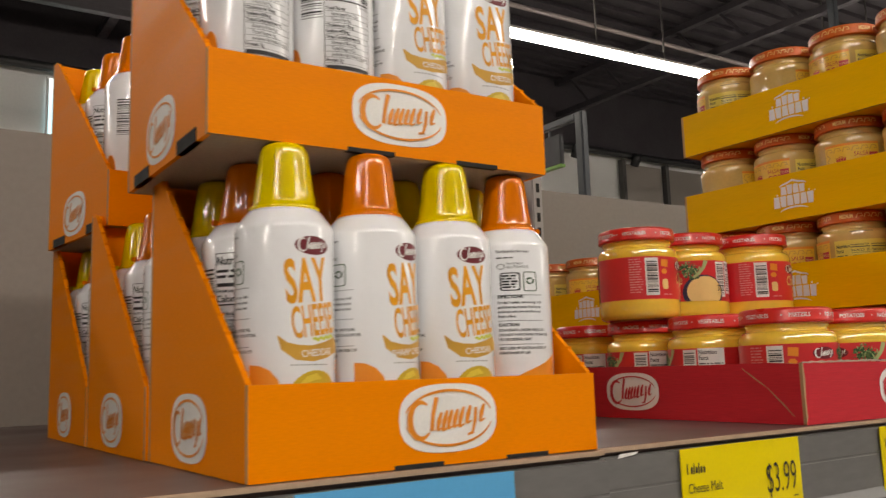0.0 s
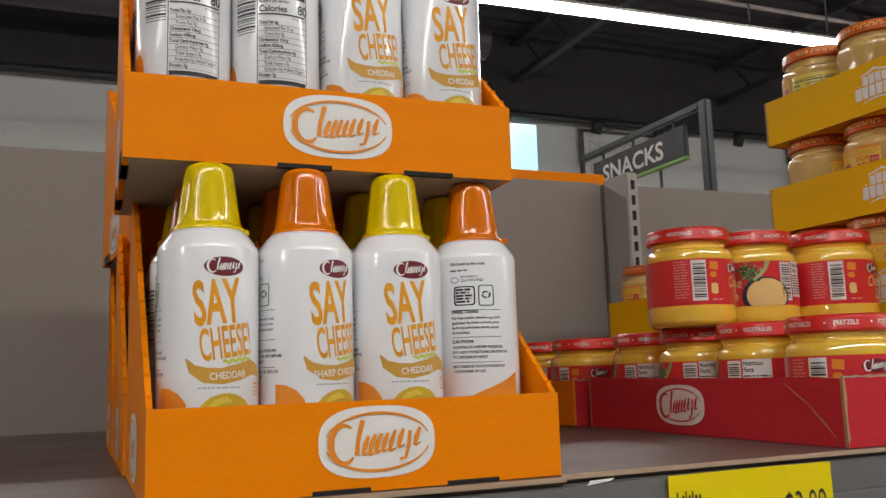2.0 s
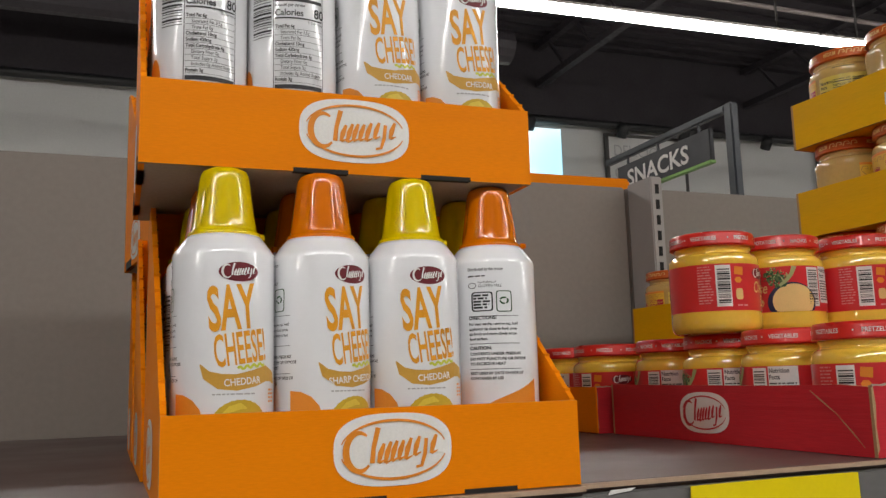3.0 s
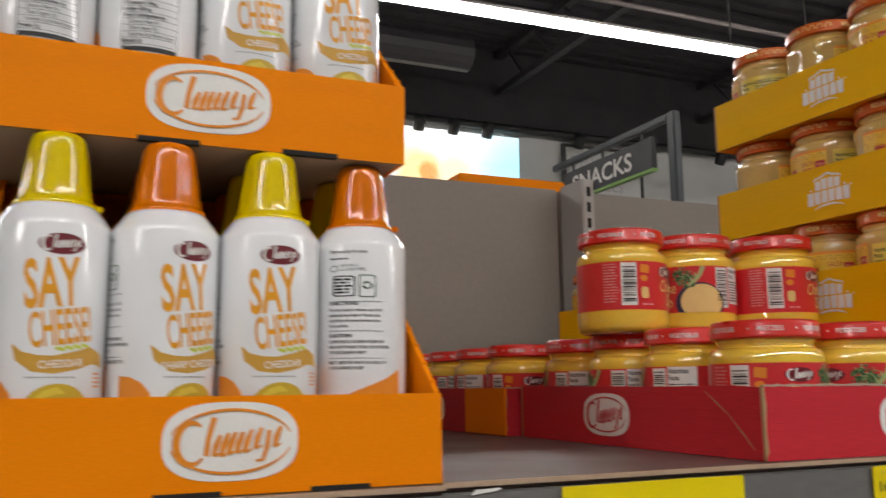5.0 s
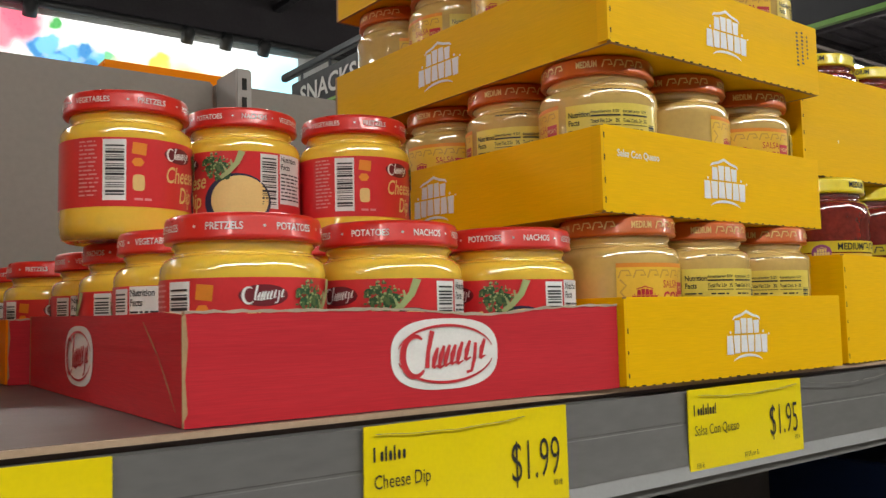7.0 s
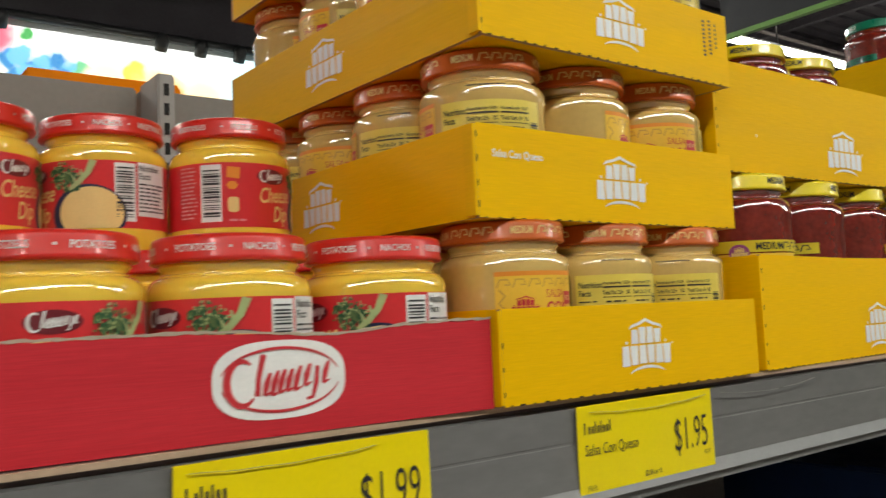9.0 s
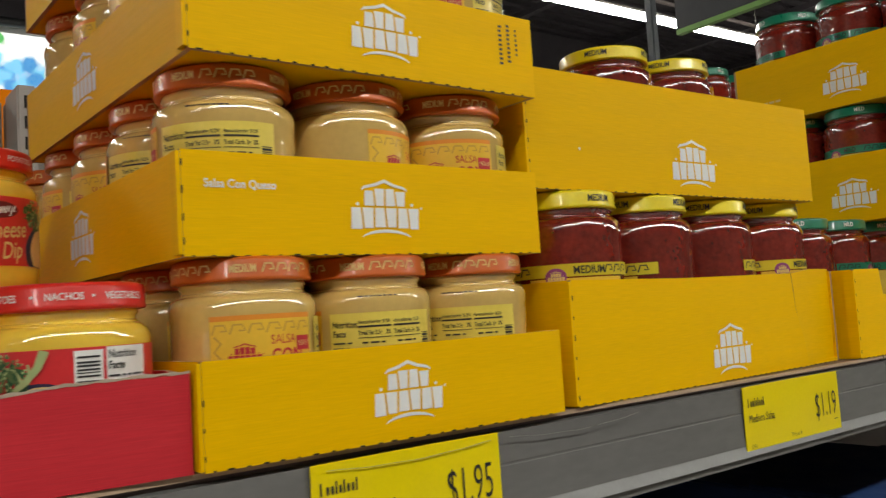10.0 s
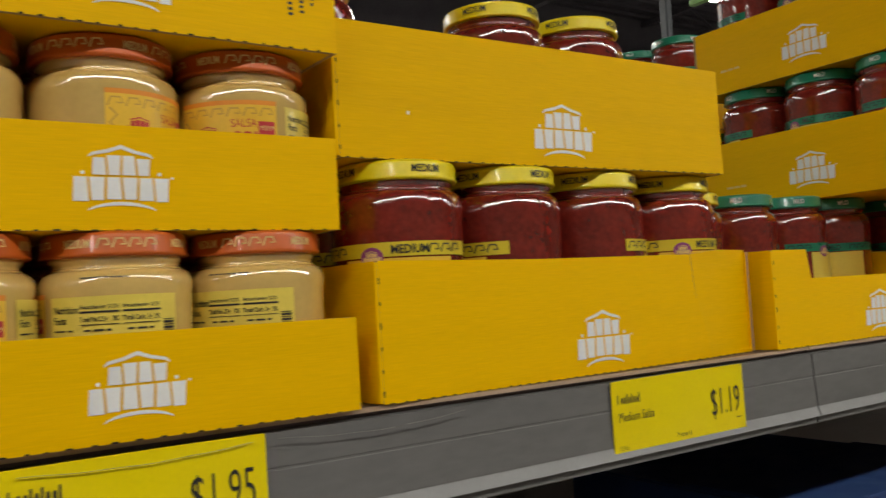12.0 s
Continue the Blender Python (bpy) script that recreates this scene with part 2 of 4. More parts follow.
def code_bars(u0, v0, u1, v1, n, seed=3, level=True):
    """The stripes of a bar code."""
    rnd, out, p = random.Random(seed), [], 0.0
    while p < 1:
        w = rnd.choice((0.4, 0.4, 0.7, 1.1)) / n
        if level:
            out += rect(u0, v0 + (v1 - v0) * p, u1, v0 + (v1 - v0) * min(1, p + w))
        else:
            out += rect(u0 + (u1 - u0) * p, v0, u0 + (u1 - u0) * min(1, p + w), v1)
        p += w + rnd.choice((0.5, 0.7, 1.2)) / n
    return out


LETTERS = {}


def words(text, h, u, v, sx=1.0, centre=False, slant=0.0, turn=0.0, bold=0.0):
    """Letters of the built-in font, capitals h high, starting (or centred) at u with the base line at v."""
    key = (text, bold)
    if key not in LETTERS:
        cu = bpy.data.curves.new("letters", "FONT")
        cu.body, cu.size, cu.offset, cu.resolution_u = text, 1.0, bold, 3
        ob = new("letters", cu)
        me = bpy.data.meshes.new_from_object(ob.evaluated_get(bpy.context.evaluated_depsgraph_get()))
        LETTERS[key] = [[tuple(me.vertices[i].co[:2]) for i in p.vertices] for p in me.polygons]
        bpy.data.objects.remove(ob)
        bpy.data.meshes.remove(me)
        bpy.data.curves.remove(cu)
    polys = LETTERS[key]
    s = h / 0.69
    width = max(x for p in polys for x, _ in p) * s * sx
    c, q = math.cos(radians(turn)), math.sin(radians(turn))
    out = []
    for p in polys:
        pts = []
        for x, y in p:
            a, b = x * s * sx - (width / 2 if centre else 0) + y * s * slant, y * s
            pts.append((u + a * c - b * q, v + a * q + b * c))
        area = sum(pts[k - 1][0] * pts[k][1] - pts[k][0] * pts[k - 1][1] for k in range(len(pts)))
        out.append(pts if area > 0 else pts[::-1])
    return out


def flat(polys, m=None):
    """Print on a flat face that looks towards -y."""
    bm = bmesh.new()
    for k, p in enumerate(polys):
        try:
            bm.faces.new([bm.verts.new((u, -8e-6 * (k % 24), v)) for u, v in p])
        except ValueError:
            pass
    if m:
        bm.transform(m)
    return bm


def wrapped(polys, r, turn=0.0, step=0.004):
    """Print bent round an upright body of radius r; turn: degrees from the side that looks towards -y."""
    bm = flat(polys)
    lo, hi = min(v.co.x for v in bm.verts), max(v.co.x for v in bm.verts)
    x = math.floor(lo / step) * step
    while x < hi:
        if x > lo:
            bmesh.ops.bisect_plane(bm, geom=bm.verts[:] + bm.edges[:] + bm.faces[:], plane_co=(x, 0, 0), plane_no=(1, 0, 0), dist=1e-6)
        x += step
    for v in bm.verts:
        a = radians(turn) + v.co.x / r
        q = r - v.co.y
        v.co = (q * math.sin(a), -q * math.cos(a), v.co.z)
    for f in bm.faces:
        f.smooth = True
    return bm


def flip_side(w):
    """Turns print that looks towards -y onto a left side panel that looks towards -x."""
    return Matrix.Translation((-w, 0, 0)) @ Matrix.Rotation(radians(-90), 4, "Z")


def wave(u0, u1, v, amp, n, k=6):
    return [(u0 + (u1 - u0) * i / (n * k), v + amp * math.sin(2 * math.pi * i / k)) for i in range(n * k + 1)]


def brush(cu, cv, k):
    """The snack maker's flourish as plain brush shapes: a hook, a stem, a run of slanting dabs and a tail; k: half its width."""
    P = lambda a: [(cu + x * k, cv + y * k) for x, y in a]
    out = stroke(P(arc(-0.66, -0.02, 0.25, 0.34, 55, 315, 22)), [k * (0.04 + 0.085 * math.sin(math.pi * i / 22)) for i in range(23)])
    out += stroke(P([(-0.42, -0.23), (-0.39, 0.05), (-0.30, 0.40)]), [k * 0.09, k * 0.085, k * 0.10])
    for cx, cy, tall in ((-0.25, -0.06, 0.17), (-0.12, -0.05, 0.19), (0.0, -0.03, 0.18), (0.13, -0.02, 0.17), (0.27, 0.0, 0.19), (0.44, 0.04, 0.17), (0.77, 0.06, 0.17)):
        out += stroke(P([(cx - 0.3 * tall, cy - tall), (cx - 0.05 * tall, cy), (cx + 0.35 * tall, cy + tall)]), [k * 0.06, k * 0.105, k * 0.055])
        out += stroke(P([(cx - 0.25 * tall, cy - tall), (cx + 0.08, cy - tall * 0.7)]), [k * 0.05, k * 0.02])
    out += stroke(P([(0.63, 0.17), (0.60, -0.10), (0.53, -0.32), (0.42, -0.34)]), [k * 0.07, k * 0.08, k * 0.06, k * 0.05])
    return out


def badge(cu, cv, w, h):
    """The snack maker's badge as plain shapes: white bowed plate, two bowed lines, brush mark."""
    k = w / 2
    plate = ell(cu, cv, k, h / 2, 48, 2.7)
    mark = []
    for a0, a1 in ((14, 166), (194, 346)):
        mark += stroke(arc(cu, cv, k * 0.90, h / 2 * 0.80, a0, a1, 26), [h * (0.014 + 0.024 * math.sin(math.pi * i / 26)) for i in range(27)])
    return plate, mark + brush(cu, cv, k * 0.88)


def house_mark(cu, cv, w):
    """The salsa maker's mark as plain shapes: a roof, two rows of blocks and a ground line."""
    w *= 1.06
    h, out = w * 0.58, []
    P = lambda a: [(cu + x * w, cv + y * h) for x, y in a]
    out += stroke(P([(-0.31, 0.34), (-0.27, 0.39), (-0.13, 0.44), (0.0, 0.52), (0.13, 0.44), (0.27, 0.39), (0.31, 0.34)]), [w * t for t in (0.012, 0.03, 0.034, 0.04, 0.034, 0.03, 0.012)])
    for n, y0, y1, half, arch in ((4, 0.03, 0.30, 0.285, 0.09), (6, -0.38, -0.01, 0.47, 0.0)):
        step = 2 * half / n
        for i in range(n):
            a, b = -half + i * step + 0.003, -half + (i + 1) * step - 0.003
            m, q = (a + b) / 2, (b - a) * 0.13
            rise = lambda x: arch * (1 - abs(x) / half)
            grow = 0.05 * abs(m) / half if arch == 0 else 0.0
            lo, hi, mid = y0 - grow, y1 + rise(m), (y0 + y1) / 2
            top, foot = (0.1 * q, 0.9 * q) if i % 2 else (0.8 * q, 0.1 * q)
            out += [P([(a + foot, lo), (m, lo), (m, hi), (a + top, hi)]), P([(m, lo), (b - foot, lo), (b - foot * 0.6 - top * 0.4, mid), (b - top, hi), (m, hi)])]
    for x in (-0.37, 0.37):
        out += ell(cu + x * w, cv + 0.06 * h, w * 0.02, w * 0.02, 8)
    out += stroke(arc(cu, cv - 0.66 * h, 0.36 * w, 0.2 * h, 155, 25, 10), [w * (0.008 + 0.028 * math.sin(math.pi * i / 10)) for i in range(11)])
    return out + ell(cu + 0.5 * w, cv + 0.0 * h, w * 0.015, w * 0.015, 6)


def scrawl(n, h, u, v, sx=0.55):
    """A maker's name on a tag, as plain rounded dabs in the rhythm of its letters."""
    rnd, out, x = random.Random(n), [], u
    for i in range(n):
        w = h * sx
        if i == 0 or rnd.random() < 0.22:
            out += rect(x, v, x + w * 0.3, v + h)
            x += w * (1.0 if i == 0 else 0.55)
        else:
            out += ell(x + w * 0.32, v + h * 0.34, w * 0.24, h * 0.34, 10, 3.0)
            x += w * 0.82
    return out


# ---- setting: the store round the shelf ----
def setting(name, bm, material, label=""):
    return tagged(part(name, bm, material), label, "", "", "structure")


setting("floor", box(-6, 14, -5, 7.2, -0.1, 0), FLOOR, "polished grey concrete store floor")
setting("ceiling", box(-6, 14, -5, 7.2, 4.6, 4.7), CEILING, "black painted metal deck ceiling")
setting("wall_north", box(-6, 14, 7.0, 7.2, 0, 3.815), WALL_WHITE, "white painted store wall")
setting("wall_north_top", box(-6, 14, 7.02, 7.2, 3.815, 4.6), CEILING, "black painted band above the white wall")
# plain walls added out of view to close the room, kept dark for contrast
setting("wall_south", box(-6, 14, -5.2, -5, 0, 4.6), UNSEEN_WALL, "plain unseen wall, toned dark to cut reflections")
setting("wall_west", box(-6.2, -6, -5.2, 7.2, 0, 4.6), UNSEEN_WALL, "plain unseen wall, toned dark to cut reflections")
setting("wall_east", box(14, 14.2, -5.2, 7.2, 0, 4.6), UNSEEN_WALL, "plain unseen wall, toned dark to cut reflections")
bm = bmesh.new()
for i in range(60):
    y = -4.9 + i * 0.2
    box(-6, 14, y, y + 0.09, 4.56, 4.6, bm=bm)
setting("deck_ribs", bm, CEILING, "black ribs of the metal deck")
for i, x in enumerate((-3.4, -1.0, 1.4, 3.8, 6.2, 8.6, 11.0)):
    bm = box(x, x + 0.07, -5, 7.0, 4.12, 4.18)
    box(x, x + 0.07, -5, 7.0, 4.48, 4.54, bm=bm)
    for k in range(24):
        y0 = -5 + k * 0.5
        a = [bm.verts.new((x + 0.035 + dx, yy, zz)) for dx in (-0.012, 0.012) for yy, zz in ((y0, 4.18), (y0 + 0.03, 4.18), (y0 + 0.28, 4.48), (y0 + 0.25, 4.48))]
        bm.faces.new(a[0:4])
        bm.faces.new(a[4:8])
        bm.faces.new((a[0], a[3], a[7], a[4]))
        bm.faces.new((a[1], a[2], a[6], a[5]))
    tagged(part("joist", bm, JOIST), "dark open-web steel roof joist", "joist", "roof joists", "structure")
for y, z, r, m, x0, x1 in ((6.86, 3.765, 0.036, TRACK_BLACK, -6, 14), (4.66, 4.0, 0.018, PIPE_PALE, -6, 14), (5.9, 4.0, 0.14, JOIST, -1.0, 3.0)):
    bm = bmesh.new()
    bmesh.ops.create_cone(bm, cap_ends=True, segments=14, radius1=r, radius2=r, depth=x1 - x0, matrix=pose((x0 + x1) / 2, y, z, 0, 90, 0))
    tagged(part("ceiling_pipe", bm, m), "dark pipe hung under the store ceiling", "pipe", "", "structure")
setting("wall_top_trim", box(-6, 14, 6.985, 7.02, 3.81, 3.84), FIX, "thin pale strip along the wall top")


def strip_light(x0, x1, y, z, turn=0.0, half=0.062):
    ob = thing("strip_light", pose(x0, y, z, 0, 0, turn), "long white linear ceiling light, switched on", "ceiling light", "ceiling strip lights")
    part("housing", box(0, x1 - x0, -half * 0.6, half * 0.6, 0.022, 0.05), DARK_STEEL, ob)
    part("diffuser", box(0.004, x1 - x0 - 0.004, -half, half, 0.0, 0.022), GLOW, ob, "glowing diffuser")
    for x in (0.3, x1 - x0 - 0.3):
        part("hanger", box(x, x + 0.01, -0.005, 0.005, 0.05, 4.6 - z), DARK_STEEL, ob)


for y, first in ((3.94, 0), (-1.7, 0)):
    for k in range(first, 7):
        x = -5.6 + k * 2.44
        strip_light(x, x + 2.43, y - 0.03 * (x - 3.0) if y > 0 else y, 3.4, -1.72 if y > 0 else 0, 0.042 if y > 0 else 0.064)

# spotlights along the dark pipe over the far wall
for x in (-1.2, 1.77, 2.95, 3.28, 3.62, 4.6, 5.3, 6.3, 7.2):
    ob = thing("track_spotlight", pose(x, 6.8, 3.735), "small black track spotlight over the wall", "spotlight", "track spotlights")
    bm = lathe([(0.02, -0.1), (0.05, -0.1), (0.055, 0.0), (0.03, 0.04)], 14)
    bm.transform(pose(0, 0, 0, 30, 0, 0))
    part("lamp_head", bm, TRACK_BLACK, ob)
    part("stem", box(-0.01, 0.01, 0.0, 0.02, 0.02, 0.06), TRACK_BLACK, ob)

# back-lit poster with fruit and pastry
def poster_film():
    """Back-lit film: a pale ground with soft berries, leaves and pastry, as round blots of colour."""
    m = mat("lit_poster_film", (0.9, 0.9, 0.9), 0.3, vary=0.0)
    n, l = m.node_tree.nodes, m.node_tree.links
    b = n["Principled BSDF"]
    tc, wob, add = n.new("ShaderNodeTexCoord"), n.new("ShaderNodeTexNoise"), n.new("ShaderNodeVectorMath")
    wob.inputs["Scale"].default_value = 7
    add.operation = "MULTIPLY_ADD"
    add.inputs[1].default_value = (0.14, 0, 0.14)
    l.new(tc.outputs["Object"], wob.inputs["Vector"])
    l.new(wob.outputs["Color"], add.inputs[0])
    l.new(tc.outputs["Object"], add.inputs[2])
    shade = None
    blots = [(2.95, 0.38, 0.75, 1, (0.45, 0.80, 0.92)), (0.0, 0.38, 0.5, 1, (0.55, 0.85, 0.95)), (0.66, 0.70, 0.21, 0, (0.8, 0.16, 0.24)), (0.52, 0.55, 0.14, 0, (0.82, 0.25, 0.32)), (0.92, 0.70, 0.06, 0, (0.1, 0.4, 0.12))]
    for k in range(11):
        blots.append((0.80 + 0.085 * (k % 6) + 0.04 * (k // 6), 0.50 - 0.12 * (k // 6) + 0.05 * math.sin(k * 2.1), 0.085, 0, ((0.07, 0.26, 0.55), (0.2, 0.52, 0.8))[k % 2]))
    blots += [(1.30, 0.50, 0.07, 0, (0.2, 0.55, 0.3)), (1.5, 0.42, 0.2, 0, (1.0, 0.9, 0.62)), (1.72, 0.52, 0.1, 0, (0.9, 0.66, 0.12)), (1.95, 0.35, 0.26, 0, (0.95, 0.70, 0.36)), (2.05, 0.33, 0.12, 0, (0.72, 0.36, 0.12)), (2.3, 0.36, 0.2, 0, (1.0, 0.82, 0.55))]
    for x, z, rad, wide, colour in blots:
        d, f, mx = n.new("ShaderNodeVectorMath"), n.new("ShaderNodeMapRange"), n.new("ShaderNodeMix")
        d.operation = "DISTANCE"
        d.inputs[1].default_value = (x + 0.07, -0.03, z + 0.07)
        l.new(add.outputs[0], d.inputs[0])
        f.interpolation_type = "SMOOTHSTEP"
        f.inputs["From Min"].default_value, f.inputs["From Max"].default_value = rad * (1.0 if wide else 1.15), rad * (0.2 if wide else 0.55)
        l.new(d.outputs["Value"], f.inputs["Value"])
        mx.data_type = "RGBA"
        l.new(f.outputs[0], mx.inputs["Factor"])
        mx.inputs["A"].default_value = (0.95, 0.97, 0.96, 1)
        if shade:
            l.new(shade, mx.inputs[6])
        mx.inputs[7].default_value = (*colour, 1)
        shade = mx.outputs[2]
    l.new(shade, b.inputs["Base Color"])
    l.new(shade, b.inputs["Emission Color"])
    b.inputs["Emission Strength"].default_value = 1.25
    return m


ob = thing("lit_poster", pose(1.05, 6.97, 2.945), "back-lit poster of berries and pastry on the far wall", "poster")
part("film", box(0, 2.95, -0.03, 0.0, 0, 0.76), poster_film(), ob)
bm = box(-0.015, 0, -0.035, 0.0, -0.015, 0.775)
for a in ((2.95, 2.965, -0.015, 0.775), (0, 2.95, -0.015, 0.0), (0, 2.95, 0.76, 0.775)):
    box(a[0], a[1], -0.035, 0, a[2], a[3], bm=bm)
part("frame", bm, FIX, ob)

ob = thing("wall_sign", pose(4.51, 6.97, 2.91), "white framed wall sign with grey capital letters", "sign")
part("board", box(0, 0.86, -0.03, 0, 0, 0.77), WALL_WHITE, ob)
bm = box(-0.03, 0, -0.04, 0, -0.03, 0.8)
for a in ((0.86, 0.89, -0.03, 0.8), (0, 0.86, -0.03, 0.0), (0, 0.86, 0.77, 0.8)):
    box(a[0], a[1], -0.04, 0, a[2], a[3], bm=bm)
part("frame", bm, DARK_STEEL, ob)
part("lettering", flat(words("DELICIOUS", 0.11, 0.05, 0.58, 0.85) + words("CHOICES", 0.11, 0.05, 0.36, 0.9), Matrix.Translation((0, -0.034, 0))), GREY_INK, ob)
for x in (7.12, 7.83):
    ob = thing("wall_screen", pose(x, 6.97, 3.13), "grey framed screen hung on the far wall", "screen")
    part("panel", box(0, 0.58, -0.06, 0, 0, 0.55), PANEL, ob)
    part("frame", box(-0.05, 0, -0.07, 0, -0.02, 0.6), DARK_STEEL, ob)

# ---- the shelving unit ----
SZ = 1.34
rack = thing("shelving_unit", pose(0, 0, 0), "grey steel store shelving unit with back panels and uprights", "shelving")
PY, PZ = 1.175, 1.706          # face and top of the back panels
for x0, x1 in ((-1.35, -0.385), (-0.38, 0.94), (0.945, 2.265), (2.27, 3.6)):
    part("back_panel", box(x0, x1, PY, PY + 0.025, 0.1, PZ, 0.003), PANEL, rack)
for x in (-0.379, 0.944, 2.267):
    bm = box(x, x + 0.022, 1.108, PY, 0.05, PZ + 0.004, 0.002)
    up = part("upright", bm, UPRIGHT, rack)
    # black blocks paint the shade of the upright's slots
    bm = bmesh.new()
    for k in range(44):
        z = PZ - 0.024 - k * 0.025
        box(x + 0.008, x + 0.014, 1.1065, 1.1095, z, z + 0.015, bm=bm)
    part("slot_row", bm, SLOT, up)

YAW = 1.2          # the further bays stand slightly askew to the first


def front_line(x):
    """Where the shelf's front edge runs."""
    return 0.392 if x < 0.4 else 0.401 + math.tan(radians(YAW)) * (x - 0.401)


for x0, x1 in ((-1.35, 0.399), (0.401, 1.56), (1.562, 2.6), (2.602, 3.6)):
    lie, L, B = pose(x0, front_line(x0), 0, 0, 0, YAW if x0 > 0 else 0), x1 - x0, PY - 0.003 - front_line(x1)
    bay = part("shelf_board", box(0, L, 0.004, B, SZ - 0.022, SZ, 0.001), SHELF_TOP, rack)
    bay.matrix_basis = lie
    part("edge_strip", box(0, L, 0.0005, 0.004, SZ - 0.0026, SZ), SHELF_EDGE, bay)
    rail = part("price_rail", prism([(0.006, SZ - 0.005), (-0.0012, SZ - 0.006), (-0.002, SZ - 0.024), (-0.0016, SZ - 0.0245), (-0.0016, SZ - 0.0255), (-0.002, SZ - 0.026), (-0.0035, SZ - 0.05), (0.006, SZ - 0.05)], L, "x", 0, False), LIP, rack)
    rail.matrix_basis = lie
    part("clear_edge", prism([(-0.006, SZ - 0.058), (-0.003, SZ - 0.05), (0.006, SZ - 0.05), (0.006, SZ - 0.058)], L, "x", 0, False), RAIL_CLEAR, rail)
    part("rail_foot", box(0, L, -0.002, 0.03, SZ - 0.064, SZ - 0.058), LIP, rail)
for z in (0.16, 0.9):
    for x0, x1 in ((-1.35, 0.399), (0.401, 2.0), (2.002, 3.6)):
        part("lower_shelf", box(x0, x1, 0.43, PY - 0.002, z - 0.03, z, 0.002), DARK_STEEL, rack)
for k in range(7):
    part("bracket", prism([(0.45, 1.315), (1.1, 1.315), (1.1, 1.22), (0.6, 1.29)], 0.004, "x", -1.2 + 0.67 * k, False), DARK_STEEL, rack)
# cases on the shelf below
for x0, x1, y0, h, m, lab in ((-0.9, -0.3, 0.5, 0.25, DARK_BOX, "dark"), (-0.2, 0.35, 0.52, 0.22, DARK_BOX, "dark"), (0.6, 1.0, 0.58, 0.2, DARK_BOX, "dark"), (1.12, 1.5, 0.62, 0.22, DARK_BOX, "dark"), (1.62, 1.95, 0.46, 0.282, BLUE_BOX, "blue")):
    ob = thing("shelf_case", pose(x0, y0, 0.9), lab + " board case on the shelf below", "box", "cases on the lower shelf")
    part("case_body", box(0, x1 - x0, 0, 0.35, 0, h, 0.003), m, ob)
    part("case_flap", box(0.005, x1 - x0 - 0.005, 0.004, 0.17, h, h + 0.003), m, ob)

# far side of the unit: orange display cases peep over the panel
ob = thing("display_case", pose(0.84, 1.345, SZ), "orange board case on the far side of the shelving", "box")
part("case_body", box(0, 0.222, 0, 0.3, 0, 0.424, 0.003), ORANGE, ob)
part("case_flap", box(0.004, 0.218, 0.003, 0.15, 0.424, 0.427), ORANGE, ob)
part("far_shelf", box(-1.35, 3.6, PY + 0.028, 2.0, SZ - 0.025, SZ, 0.001), SHELF_TOP, rack)

# hanging aisle sign
ob = thing("aisle_sign", pose(1.533, 1.615, SZ), "slate aisle sign lettered SNACKS on a bent steel pole", "sign")
part("pole", box(-0.011, 0.011, -0.016, 0.012, 0.0, 0.703, 0.003), SIGN_POLE, ob)
part("arm", box(-0.009, 0.009, 0.012, 0.56, 0.684, 0.703, 0.003), SIGN_POLE, ob)
sg = part("sign_board", box(-0.007, 0.007, 0.075, 0.5, 0.582, 0.664, 0.002), SIGN_DARK, ob)
part("green_edge", box(-0.008, 0.008, 0.075, 0.5, 0.575, 0.582), SIGN_GREEN, sg)
part("lettering", flat(words("SNACKS", 0.046, -0.448, 0.597, 1.16, bold=0.022), Matrix.Translation((-0.0085, 0, 0)) @ Matrix.Rotation(radians(-90), 4, "Z")), WHITE_INK, sg)
for y in (0.12, 0.3, 0.45):
    part("sign_hook", box(-0.003, 0.003, y, y + 0.005, 0.664, 0.685), SIGN_POLE, ob)
ob = thing("aisle_sign_pole", pose(2.95, 1.75, 1.34), "grey steel sign pole standing on the shelving", "pole")
part("tube", box(-0.014, 0.014, -0.014, 0.014, 0, 1.6, 0.003), SIGN_POLE, ob)
sg = part("sign_board", box(-0.01, 0.01, -1.0, -0.1, 0.9, 1.2, 0.002), SIGN_DARK, ob)
part("green_edge", box(-0.011, 0.011, -1.0, -0.1, 0.885, 0.9), SIGN_GREEN, sg)


